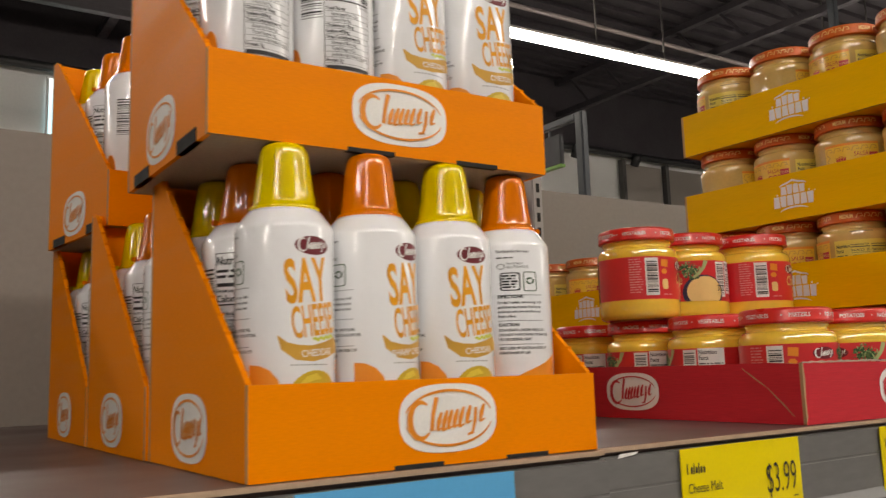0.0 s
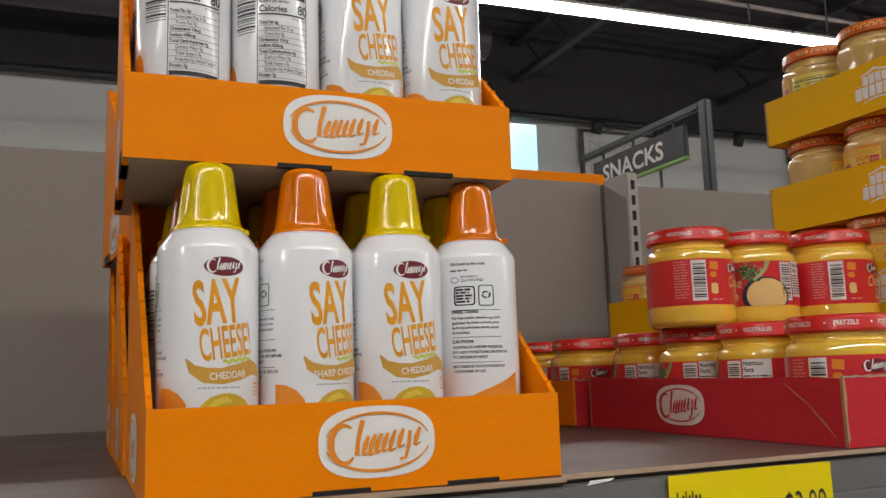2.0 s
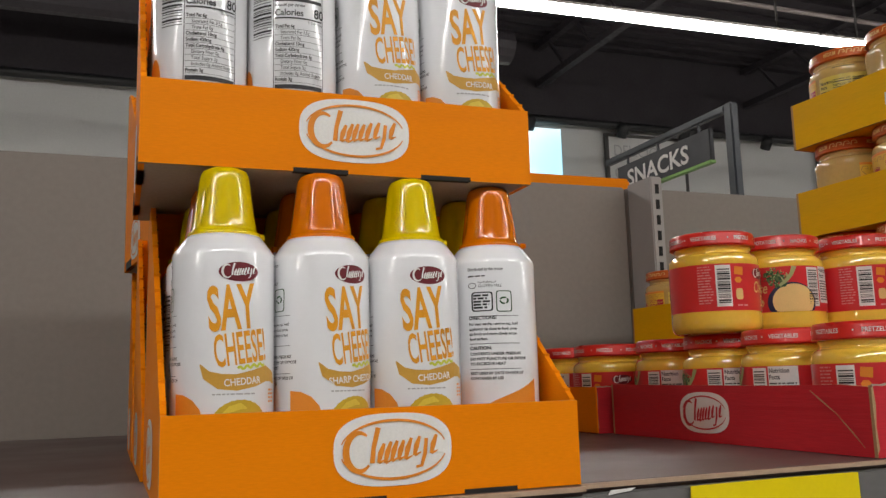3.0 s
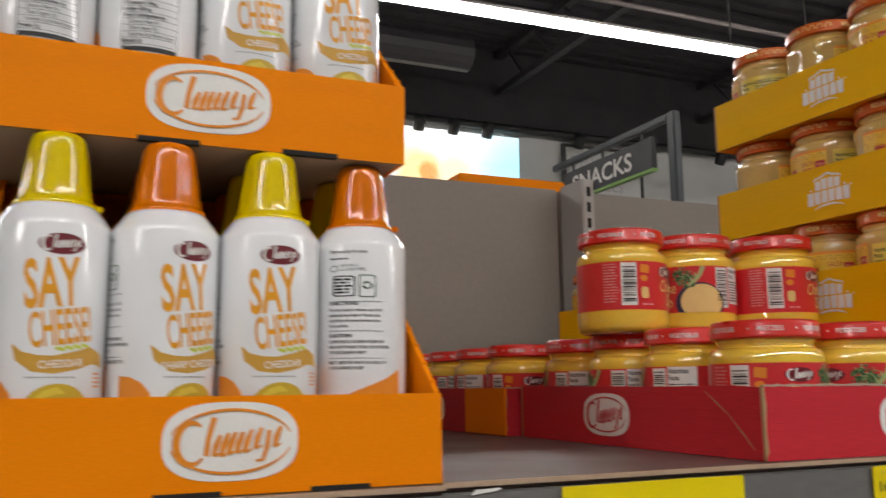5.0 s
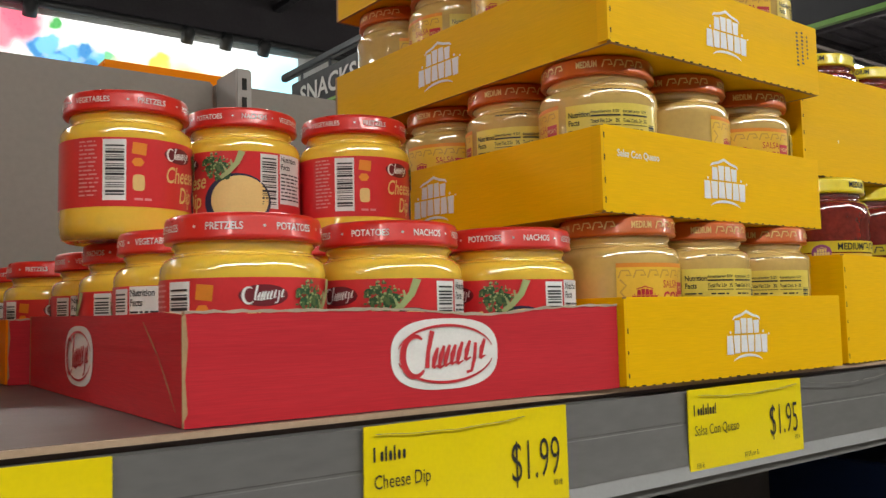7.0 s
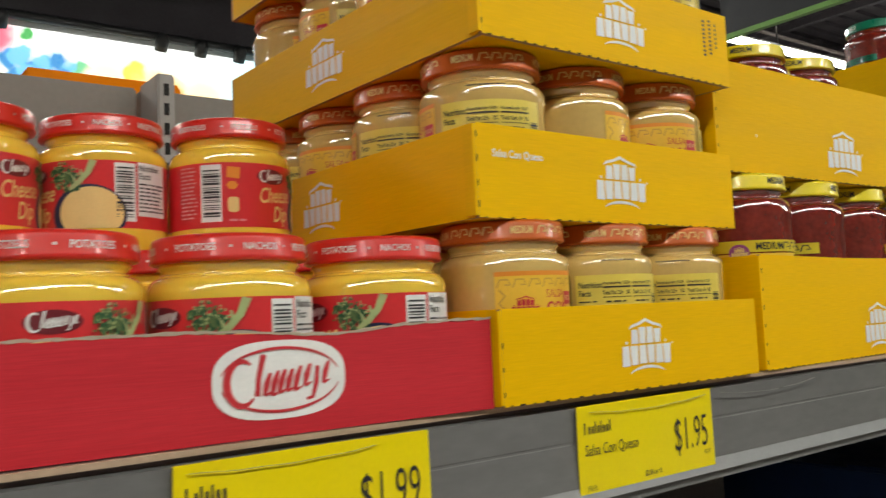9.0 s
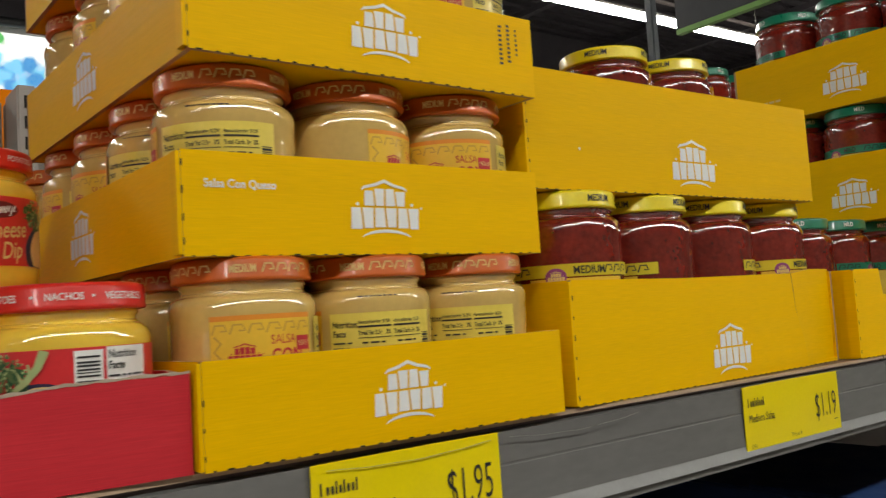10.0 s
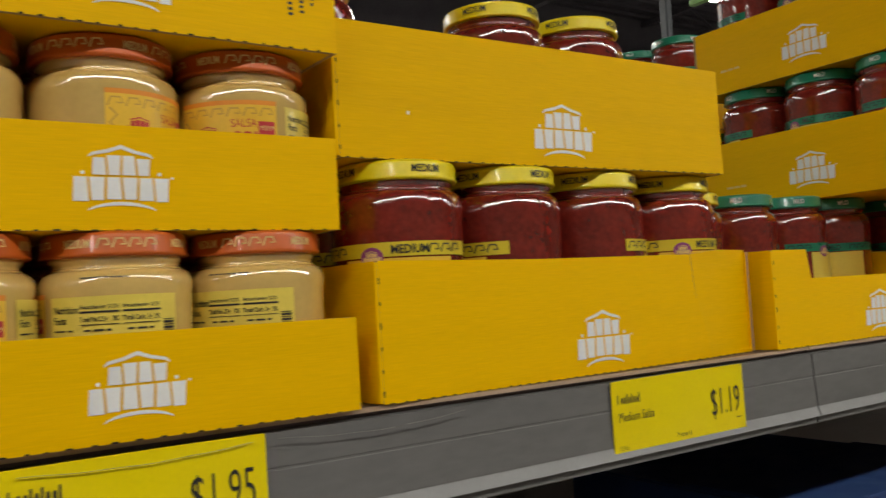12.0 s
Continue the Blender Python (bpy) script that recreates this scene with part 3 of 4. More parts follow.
# ---- price tags ----
def price_tag(x0, x1, brand, line, price, extra, material=None, weight="", code=""):
    w, h = x1 - x0, 0.0505
    ob = thing("price_tag", pose(x0, front_line(x0) - 0.0045, SZ - 0.0555, 0, 0, YAW if x0 > 0.4 else 0), ("yellow" if material is None else "pale blue") + " paper price tag in the shelf rail", "price tag", "price tags")
    part("paper", prism([(0, 0.0005), (w, 0), (w - 0.0005, h), (w * 0.6, h + 0.0003), (0.0005, h)], 0.0008, "y", 0, False), material or TAG_YELLOW, ob)
    at = Matrix.Translation((0, -0.0005, 0))
    if line:
        polys = scrawl(brand, 0.0066, 0.005, 0.0345, 0.52) + words(line, 0.0062, 0.005, 0.0225, 0.74, bold=0.0)
        part("wording", flat(polys, at), BLACK_INK, ob)
        part("price", flat(words(price, 0.0200, w - 0.0415, 0.0150, 0.54, bold=-0.008), at), BLACK_INK, ob)
        part("small_print", flat(words(extra, 0.0032, w * 0.44, 0.0045, 0.7) + (words(weight, 0.003, 0.005, 0.003, 0.7) if weight else bars(0.005, 0.0035, 0.014, 0.005, 1, 5)) + (words(code, 0.003, w - 0.0115, 0.0095, 0.7) if code else bars(w - 0.0115, 0.0098, w - 0.0045, 0.0113, 1, 8)), at), BLACK_INK, ob)
    return ob


price_tag(0.469, 0.596, 7, "Cheese Melt", "$3.99", "$8.51 per lb.")
price_tag(0.704, 0.832, 7, "Cheese Dip", "$1.99", "$2.13 per lb.", weight=".938 lb.", code="9318")
price_tag(0.936, 1.063, 9, "Salsa Con Queso", "$1.95", "$2.08 per lb.", weight=".938 lb.", code="9319")
price_tag(1.316, 1.461, 9, "Medium Salsa", "$1.19", "79.4¢ per lb.", weight="1.5 lbs.")
price_tag(0.200, 0.328, 0, "", "", "", TAG_BLUE)
# folds of the clear film: their edge reflection is drawn as thin dark strips
for x0, x1, dz in ((0.945, 1.055, 0.0026), (1.07, 1.19, 0.0035), (0.71, 0.80, 0.0018)):
    ob = thing("film_fold", pose(x0, front_line(x0) - 0.0062, SZ - 0.0085, 0, 0, YAW), "thin dark line for the reflection along a fold of clear film", "film", "film folds")
    line = [((x1 - x0) * k / 16, -dz * math.sin(math.pi * k / 16) - 0.0002 * math.sin(5 * k)) for k in range(17)]
    part("fold", prism(line + [(u, v - 0.00022) for u, v in reversed(line)], 0.0006, "y", 0, False), RAIL_DARK, ob)
ob = thing("paper_scrap", pose(0.416, front_line(0.416) - 0.0022, 1.3335, 0, 0, YAW), "torn white scrap of sticker on the shelf rail", "sticker")
part("scrap", prism([(0, 0), (0.015, 0.0015), (0.018, 0.003), (0.002, 0.0025)], 0.0006, "y", 0, False), WHITE_INK, ob)


# ---- spray cans ----
CAN_R = 0.0256


def can_body(ob):
    prof = [(0.022, 0.0), (0.0252, 0.0), (0.0256, 0.0015), (0.0252, 0.003), (CAN_R, 0.004), (CAN_R, 0.1195), (0.0252, 0.1212), (0.0245, 0.1226), (0.0225, 0.1255), (0.0200, 0.1288), (0.0185, 0.1305)]
    part("tin", lathe(prof, 40), CAN_WHITE, ob)


def can_cap(ob, m):
    def flute(a, z):
        if z < 0.1362 or z > 0.1615:
            return 1
        return 1 - 0.085 * max(0, math.cos(5 * a)) ** 6 * math.sin(math.pi * (z - 0.135) / 0.028) ** 0.5
    prof = [(0.0165, 0.1295), (0.0184, 0.1297), (0.0184, 0.1322), (0.0170, 0.1330), (0.0164, 0.1350), (0.0162, 0.1366), (0.0158, 0.1390), (0.0153, 0.1425), (0.0148, 0.1465), (0.0142, 0.1510), (0.0136, 0.1555), (0.0131, 0.1595), (0.0126, 0.1625), (0.0116, 0.1650), (0.0094, 0.1664), (0.006, 0.1669)]
    cap = part("cap", lathe(prof, 48, True, flute), m, ob)
    part("cap_tab", box(0.0175, 0.0215, -0.0015, 0.0015, 0.1302, 0.1335, 0.0006), m, cap)


def can_front(ob, kind="CHEDDAR"):
    R = CAN_R + 0.0002
    part("brand_mark", wrapped(ell(0, 0.1101, 0.0102, 0.0048, 24), R), MAROON_INK, ob)
    part("brand_script", wrapped(brush(0.0002, 0.1104, 0.0094), R + 0.0002), WHITE_INK, ob)
    part("title", wrapped(words("SAY", 0.0208, -0.0024, 0.0824, 0.45, True, 0.0, 5, 0.024) + words("CHEESE!", 0.0152, 0.0024, 0.0656, 0.345, True, 0.02, 8, 0.014), R), TITLE_INK, ob)
    part("underline", wrapped(stroke([(u + 0.006, v + 0.14 * u) for u, v in wave(-0.0065, 0.0085, 0.0640, 0.0007, 4)], 0.0013), R), LIME_INK, ob)
    sw = [(-0.0186, 0.0652), (-0.0155, 0.0602), (-0.009, 0.0570), (-0.001, 0.0564), (0.008, 0.0582), (0.016, 0.0606), (0.0215, 0.0590), (0.024, 0.0555)]
    part("ribbon", wrapped(stroke(sw, [0.0006, 0.0046, 0.0074, 0.0078, 0.0080, 0.0078, 0.0055, 0.001]), R), GOLD_INK, ob)
    part("flavour", wrapped(words(kind, 0.0033, 0.0025, 0.0553, 0.85, True, 0, 4, 0.015), R + 0.0002), WHITE_INK, ob)
    part("caption", wrapped(bars(-0.0125, 0.0502, 0.0135, 0.0516, 1, 4), R), GREY_INK, ob)
    rim = [(0.0012 + (0.0142 + 0.0003 * (i % 2)) * math.cos(2 * math.pi * i / 56), 0.0362 + (0.0118 + 0.0003 * (i % 2)) * math.sin(2 * math.pi * i / 56)) for i in range(56)]
    part("cracker", wrapped([rim], R), MUSTARD_INK, ob)
    part("cheese_swirl", wrapped(stroke([(-0.009, 0.0400), (-0.004, 0.0438), (0.001, 0.0452), (0.004, 0.0440)], [0.001, 0.003, 0.0032, 0.0008]), R + 0.0002), PALE_MUSTARD, ob)
    part("corner_swoosh", wrapped([[(-0.034, 0.006), (-0.016, 0.006), (-0.016, 0.036), (-0.0185, 0.044), (-0.0225, 0.0485), (-0.028, 0.051), (-0.034, 0.0515)]], R), ORANGE_INK, ob)
    part("side_print", wrapped(bars(0.0185, 0.046, 0.0235, 0.0535, 4, 9), R), ORANGE_INK, ob)
    part("orange_patch", wrapped(ell(-0.0345, 0.046, 0.0055, 0.0125, 20), R, 150), ORANGE_INK, ob)
    direction_block(ob, -108)
    return can_facts(ob, 150)


def can_facts(ob, turn):
    """The nutrition table and bar code, on the flank."""
    R, p = CAN_R + 0.0002, []
    p += rect(-0.0145, 0.012, -0.0141, 0.113) + rect(0.0141, 0.012, 0.0145, 0.113) + rect(-0.0145, 0.1126, 0.0145, 0.113)
    p += words("Nutrition Facts", 0.0046, -0.0135, 0.1065, 0.76, bold=0.02) + bars(-0.0135, 0.0985, 0.009, 0.1045, 2, 2) + rect(-0.0135, 0.0945, 0.0135, 0.0965) + words("Amount per serving", 0.0018, -0.0135, 0.0915, 0.8, bold=0.02)
    p += words("Calories", 0.0036, -0.0135, 0.0862, 0.9, bold=0.02) + words("80", 0.0052, 0.0085, 0.0862, 0.85, bold=0.02) + rect(-0.0135, 0.0843, 0.0135, 0.0851) + words("% Daily Value", 0.0014, 0.005, 0.0822, 0.8)
    for k, name in enumerate(("Total Fat 6g", "Saturated Fat 3.5g", "Trans Fat 0g", "Cholesterol 10mg", "Sodium 430mg", "Total Carbohydrate 4g", "Dietary Fiber 0g", "Total Sugars 3g", "Includes 0g Added Sugars", "Protein 3g")):
        v = 0.0790 - 0.0034 * k
        p += words(name, 0.0019, -0.0133 + (0.003 if k in (1, 2, 6, 7, 8) else 0), v, 0.8, bold=0.03 if k in (0, 3, 4, 5, 9) else 0.005) + rect(-0.0135, v - 0.0009, 0.0135, v - 0.0007)
    p += rect(-0.0135, 0.0440, 0.0135, 0.0464) + words("Vitamin D 0mcg", 0.0018, -0.0133, 0.0412, 0.8) + bars(-0.0133, 0.017, 0.012, 0.039, 8, 6)
    p += code_bars(-0.0285, 0.0745, -0.0155, 0.105, 30, 3, True)
    part("facts_table", wrapped(p, R, turn), BLACK_INK, ob)
    return ob


def direction_block(ob, turn=0.0):
    R, p = CAN_R + 0.0002, []
    p += words("Distributed by the grocer", 0.0022, -0.0145, 0.1035, 0.62, bold=0.02) + bars(-0.0145, 0.0985, -0.002, 0.1005, 1, 3)
    p += ring(-0.012, 0.0925, 0.0025, 0.0022, 0.0004, 14) + words("NATURALLY", 0.0016, -0.0085, 0.094, 0.8) + words("GLUTEN FREE", 0.002, -0.0085, 0.0911, 0.75)
    p += [q for q in ring(-0.0065, 0.0805, 0.0062, 0.0072, 0.0008, 24, 8)] + bars(-0.0115, 0.075, -0.0015, 0.0862, 5, 12, 0.62)
    p += words("DIRECTIONS:", 0.0023, -0.0145, 0.0675, 0.8, bold=0.03)
    for k, s in enumerate(("For best results, remove cap, hold", "applicator tip close to food, press", "tip firmly and move slowly across", "food surface.")):
        p += words(s, 0.0019, -0.0145, 0.0632 - 0.0036 * k, 0.74, bold=0.02)
    p += rect(-0.0145, 0.0496, 0.0145, 0.0499) + words("CAUTION:", 0.0023, -0.0145, 0.0455, 0.8, bold=0.03)
    for k, s in enumerate(("CONTENTS UNDER PRESSURE", "DO NOT PUNCTURE OR EXPOSE", "TO EXCESSIVE HEAT")):
        p += words(s, 0.0019, -0.0145, 0.0415 - 0.0036 * k, 0.8, bold=0.02)
    p += rect(-0.0145, 0.0312, 0.0145, 0.0315) + words("BEST USED BY DATE ON SIDE OF", 0.0019, -0.0145, 0.0275, 0.76, bold=0.02) + words("CONTAINER BY LID", 0.0019, -0.0145, 0.0239, 0.76, bold=0.02)
    p += rect(-0.0145, 0.0697, 0.0145, 0.07)
    lift = lambda polys: [[(u, 0.0545 + (v - 0.0239) * 0.76) for u, v in q] for q in polys]
    part("direction_print", wrapped(lift(p), R, turn), BLACK_INK, ob)
    g = [q for q in ring(0.006, 0.0805, 0.0046, 0.0078, 0.0006, 24, 8)] + stroke(arc(0.006, 0.081, 0.0022, 0.0022, 60, 160), 0.0011) + stroke(arc(0.006, 0.081, 0.0022, 0.0022, 180, 280), 0.0011) + stroke(arc(0.006, 0.081, 0.0022, 0.0022, 300, 400), 0.0011)
    part("recycling_mark", wrapped(lift(g), R, turn), GREEN_INK, ob)


def can_back(ob):
    R = CAN_R + 0.0002
    direction_block(ob)
    part("corner_swoosh", wrapped([[(-0.012, 0.010), (0.026, 0.010), (0.026, 0.0545), (0.016, 0.0495), (0.0, 0.0435), (-0.012, 0.038)]], R), ORANGE_INK, ob)
    return can_facts(ob, 150)


CANS = {}
for colour, capm in (("yellow", CAP_YELLOW), ("orange", CAP_ORANGE)):
    for face in ("front", "sharp", "back"):
        c = thing("cheese_spray_can", pose(0, 0, 0), "white spray cheese can with %s plastic cap, orange print" % colour, "spray can", "spray cheese cans")
        can_body(c)
        can_cap(c, capm)
        if face == "back":
            can_back(c)
        else:
            can_front(c, "CHEDDAR" if face == "front" else "SHARP CHEDDAR")
        CANS[colour, face] = c
USED = set()


def stand(proto, x, y, z, turn=0.0):
    """Stands one more of a kind of ware at a place."""
    m = pose(x, y, z, 0, 0, turn)
    if proto not in USED:
        USED.add(proto)
        proto.matrix_basis = m
        return proto
    return copy_thing(proto, m)


# ---- board trays ----
def shelf_tray(name, m, w, d, h, board, label, side=None, front=None, t=0.003, group="trays", perforated=True, inner=None):
    """An open board tray: floor, four walls; side and front give other outlines than plain ones."""
    ob = thing(name, m, label, "tray", group)
    part("tray_floor", box(t, w - t, t, d - t, 0, t), KRAFT_PALE if board == ORANGE else board, ob)
    front = front or [(0, 0), (w, 0), (w, h), (0, h)]
    side = side or [(t, 0), (d - t, 0), (d - t, h), (t, h)]
    back_h, rim = max(v for _, v in side), ORANGE if board == ORANGE else KRAFT
    part("front_panel", prism(front, t, "y"), [board, KRAFT], ob)
    part("side_panel", prism(side, t, "x"), [board, rim], ob)
    part("side_panel", prism(side, t, "x", w - t), [board, rim], ob)
    part("back_panel", prism([(0, 0), (w, 0), (w, back_h), (0, back_h)], t, "y", d - t), [board, KRAFT], ob)
    if perforated:
        # perforation slits as black dashes, their inner shade put in the colour
        bm, rip = bmesh.new(), random.Random(int(1000 * (w + h) + 10 * m.translation.z))
        k = 0.004
        while k < w - 0.006:
            run = rip.uniform(0.0012, 0.0034)
            box(k, k + run, -0.0003, 0.0006, 0.0, rip.uniform(0.0004, 0.0008), bm=bm)
            k += run + rip.uniform(0.005, 0.009)
        for z in range(int(h / 0.013)):
            low = 0.004 + 0.013 * z + rip.uniform(0, 0.002)
            box(-0.0003, 0.0006, -0.0003, 0.0006, low, low + rip.uniform(0.002, 0.004), bm=bm)
        part("perforation", bm, SLOT, ob)
    return ob


def orange_tray(m, label, slots):
    w, d, h = 0.2185, 0.162, 0.045
    ob = shelf_tray("snack_tray", m, w, d, h, ORANGE, label, side=[(0.003, 0), (d - 0.003, 0), (d - 0.003, 0.176), (d - 0.008, 0.179), (d - 0.014, 0.176), (0.003, h + 0.001)], group="orange trays", perforated=False)
    plate, mark = badge(0.1122, 0.0243, 0.0622, 0.0358)
    part("badge", flat(plate, Matrix.Translation((0, -0.0004, 0))), WHITE_INK, ob)
    part("badge_mark", flat(mark, Matrix.Translation((0, -0.0008, 0))), ORANGE_INK, ob)
    plate, mark = badge(-0.085, 0.0225, 0.06, 0.037)
    part("side_badge", flat(plate, flip_side(0.0004)), WHITE_INK, ob)
    part("side_badge_mark", flat(mark, flip_side(0.0008)), ORANGE_INK, ob)
    # torn perforation along the slanting edges, black blocks as shaded slots in the lower corners
    bm, nub = bmesh.new(), bmesh.new()
    for x in (0.0, w - 0.003):
        for k in range(13):
            f = (k + 0.5) / 13
            y, z = 0.003 + f * (d - 0.017), h + 0.001 + f * (0.176 - h - 0.001)
            box(x - 0.0001, x + 0.0031, y - 0.0013, y + 0.0013, z - 0.001, z + 0.0006, bm=nub)
            box(x + 0.0006, x + 0.0036, y + 0.004, y + 0.0062, z + 0.0022, z + 0.0030, bm=bm)
    part("torn_edge", nub, ORANGE, ob)
    part("perforation", bm, SLOT, ob)
    for y in (0.018, 0.11) if slots else ():
        part("hand_slot", box(-0.0005, 0.004, y, y + 0.034, 0.0, 0.0075), SLOT, ob)
    for x in (0.078, 0.15):
        part("hand_slot", box(x, x + 0.03, -0.0004, 0.004, -0.0004, 0.002), SLOT, ob)
    return ob


def fill_cans(tx, ty, tz, turn, cols, rows=3):
    """Cans in a tray: cols gives cap colour, print and turn of the front row."""
    base = pose(tx, ty, tz, 0, 0, turn)
    for j in range(rows):
        for i, (colour, face, a) in enumerate(cols):
            if j:
                colour = ("orange", "yellow")[(i // 2 + j + 1) % 2]
                face, a = "front", -100 + 37 * ((3 * i + 5 * j) % 7) - 90
                if i == 0:
                    a = -176 - 6 * j
            p = base @ Vector((0.0315 + i * 0.0514 + 0.0004 * math.sin(5 * i + j), 0.0292 + j * 0.0517 + (0.008 if i == 3 and cols is lower and j == 0 else 0.0) - (0.0008 * j), 0.003))
            stand(CANS[colour, face], p.x, p.y, p.z, a + turn)


lower = (("yellow", "front", 10), ("orange", "sharp", 25), ("yellow", "front", 1), ("orange", "back", -22))
upper = (("orange", "front", -142), ("yellow", "front", -151), ("orange", "front", 8), ("yellow", "front", 4))
second = lower[:3] + (("orange", "front", -40),)
label = "orange board tray, white badge, torn slanting sides"
for x, y, z, a, cols in ((0.1815, 0.3965, SZ + 0.0005, 0.8, lower), (0.1775, 0.5605, SZ + 0.0005, 0.8, second), (0.1745, 0.7235, SZ + 0.0005, 0.5, second), (0.1695, 0.4205, 1.5108, 0, upper), (0.184, 0.708, 1.5108, 6.5, upper)):
    orange_tray(pose(x, y, z, 0, 0, a), label + (" full of spray cans" if z < 1.4 else ", stacked on can caps"), z > 1.4)
    fill_cans(x, y, z, a, cols)


# ---- jars ----
JR = 0.0388


def jar_glass(ob, content, r=JR, h=0.089, shoulder=0.071):
    neck = r * 0.83
    prof = [(r * 0.80, 0.0015), (r * 0.86, 0.0), (r * 0.95, 0.0015), (r * 0.99, 0.005), (r, 0.009), (r, 0.018), (r * 0.985, 0.021), (r * 0.985, shoulder - 0.004), (r, shoulder - 0.001), (r, shoulder + 0.002)]
    for k in range(1, 6):
        f = k / 5
        prof.append((r - (r - neck) * (1 - math.cos(f * math.pi / 2)), shoulder + 0.002 + (h - 0.009 - shoulder - 0.002) * math.sin(f * math.pi / 2)))
    prof += [(neck, h - 0.006), (neck + 0.0012, h - 0.005), (neck + 0.0012, h - 0.003), (neck, h - 0.002), (neck, h)]
    part("glass_thread", lathe([(neck, h - 0.0098), (neck + 0.0009, h - 0.0092), (neck + 0.0009, h - 0.0084), (neck, h - 0.0078)], 40), content, ob)
    return part("glass_jar", lathe(prof, 44), content, ob)


def jar_lid(ob, m, r, z0, z1):
    prof = [(r - 0.002, z0), (r, z0 + 0.0004), (r + 0.0005, z0 + 0.0014), (r, z0 + 0.0024), (r - 0.0002, z1 - 0.0025), (r - 0.001, z1 - 0.0008), (r - 0.003, z1), (r - 0.005, z1 - 0.0002), (r - 0.006, z1 - 0.0012), (0.004, z1 - 0.0012)]
    return part("lid", lathe(prof, 44), m, ob)


def dip_jar():
    ob = thing("cheese_dip_jar", pose(0, 0, 0), "glass jar of yellow cheese dip, red lid and label", "jar", "cheese dip jars")
    jar_glass(ob, DIP, JR, 0.0785, 0.060)
    lid = jar_lid(ob, LID_RED, 0.0366, 0.0755, 0.088)
    p, u = [], -0.105
    for k in range(8):
        s = ("NACHOS", "VEGETABLES", "PRETZELS", "POTATOES")[k % 4]
        p += words(s, 0.0032, u, 0.0801, 0.85, bold=0.015)
        u += 0.0047 * len(s) * 0.62 + 0.003
        p += ell(u, 0.0817, 0.0007, 0.0007, 8)
        u += 0.0055
    part("lid_print", wrapped(p, 0.0368), WHITE_INK, lid)
    R = JR + 0.0001
    top, bot = 0.0588, 0.0185
    part("label", wrapped(rect(-math.pi * R * 0.97, bot, math.pi * R * 0.97, top), R), LABEL_RED, ob)
    R += 0.0002
    # front: maker's oval, name, dish of dip with a sprig
    clip = lambda polys: [[(u, min(top, max(bot, v))) for u, v in q] for q in polys]
    part("brand_mark", wrapped(ell(-0.017, 0.0508, 0.0112, 0.0048, 24), R), MAROON_INK, ob)
    part("brand_script", wrapped(brush(-0.0168, 0.0510, 0.0104), R + 0.0002), WHITE_INK, ob)
    part("title", wrapped(words("Cheese", 0.0095, -0.0275, 0.0338, 0.66, False, 0.2, 4, 0.012) + words("Dip", 0.0095, -0.017, 0.0225, 0.66, False, 0.2, 4, 0.012), R), CREAM_INK, ob)
    part("bowl", wrapped(clip(ell(0.021, 0.0265, 0.0215, 0.018, 32)), R), NAVY_INK, ob)
    part("dip_picture", wrapped(clip(ell(0.0225, 0.0275, 0.0185, 0.0155, 32)), R + 0.0002), CREAM_INK, ob)
    rnd = random.Random(4)
    tones = ([], [], [])
    for tone, (count, lo, hi, spread) in enumerate(((26, 0.0012, 0.0026, 1.0), (60, 0.0005, 0.0012, 1.05), (44, 0.0003, 0.0007, 1.0))):
        for k in range(count):
            a, q = rnd.uniform(0, 6.28), rnd.uniform(0, 1) ** 0.6 * spread
            tones[tone].extend(ell(0.0075 + 0.0095 * q * math.cos(a), 0.0475 + (0.0012 * tone) + 0.0082 * q * math.sin(a), rnd.uniform(lo, hi), rnd.uniform(lo, hi), 7))
    part("broccoli", wrapped(clip(tones[0]), R + 0.0004), GREEN_INK, ob)
    part("broccoli", wrapped(clip(tones[1]), R + 0.0006), mat_floret, ob)
    part("broccoli", wrapped(clip(tones[2]), R + 0.0008), mat_stalk, ob)
    stalk = stroke([(0.011, 0.0415), (0.0165, 0.0455), (0.0215, 0.0512), (0.0245, 0.0588)], [0.0022, 0.0030, 0.0034, 0.0046]) + stroke([(0.015, 0.0445), (0.013, 0.0490)], [0.0018, 0.001]) + stroke([(0.0185, 0.0478), (0.0175, 0.053)], [0.0018, 0.001])
    part("broccoli_stalk", wrapped(clip(stalk), R + 0.0010), mat_stalk, ob)
    # flanks: bar codes, facts, small print
    part("code_plate", wrapped(rect(0.0355, 0.0225, 0.0480, 0.0575), R), WHITE_INK, ob)
    part("bar_code", wrapped(code_bars(0.0368, 0.025, 0.0467, 0.055, 24, 4), R + 0.0002), BLACK_INK, ob)
    part("facts_plate", wrapped(rect(0.0495, 0.026, 0.072, 0.0585), R), WHITE_INK, ob)
    part("facts_print", wrapped(words("Nutrition", 0.0035, 0.0505, 0.0535, 0.8, bold=0.02) + words("Facts", 0.0035, 0.0505, 0.0485, 0.8, bold=0.02) + bars(0.0505, 0.028, 0.071, 0.0465, 8, 2, 0.4), R + 0.0002), BLACK_INK, ob)
    part("code_plate", wrapped(rect(-0.0635, 0.022, -0.0505, 0.0575), R), WHITE_INK, ob)
    part("bar_code", wrapped(code_bars(-0.0622, 0.025, -0.0518, 0.0552, 24, 7), R + 0.0002), BLACK_INK, ob)
    part("real_cheese_mark", wrapped([[(-0.0475, 0.0495), (-0.0395, 0.0485), (-0.0388, 0.0555), (-0.0468, 0.0562)]] + ell(-0.044, 0.0445, 0.0036, 0.0028, 6), R), ORANGE_INK, ob)
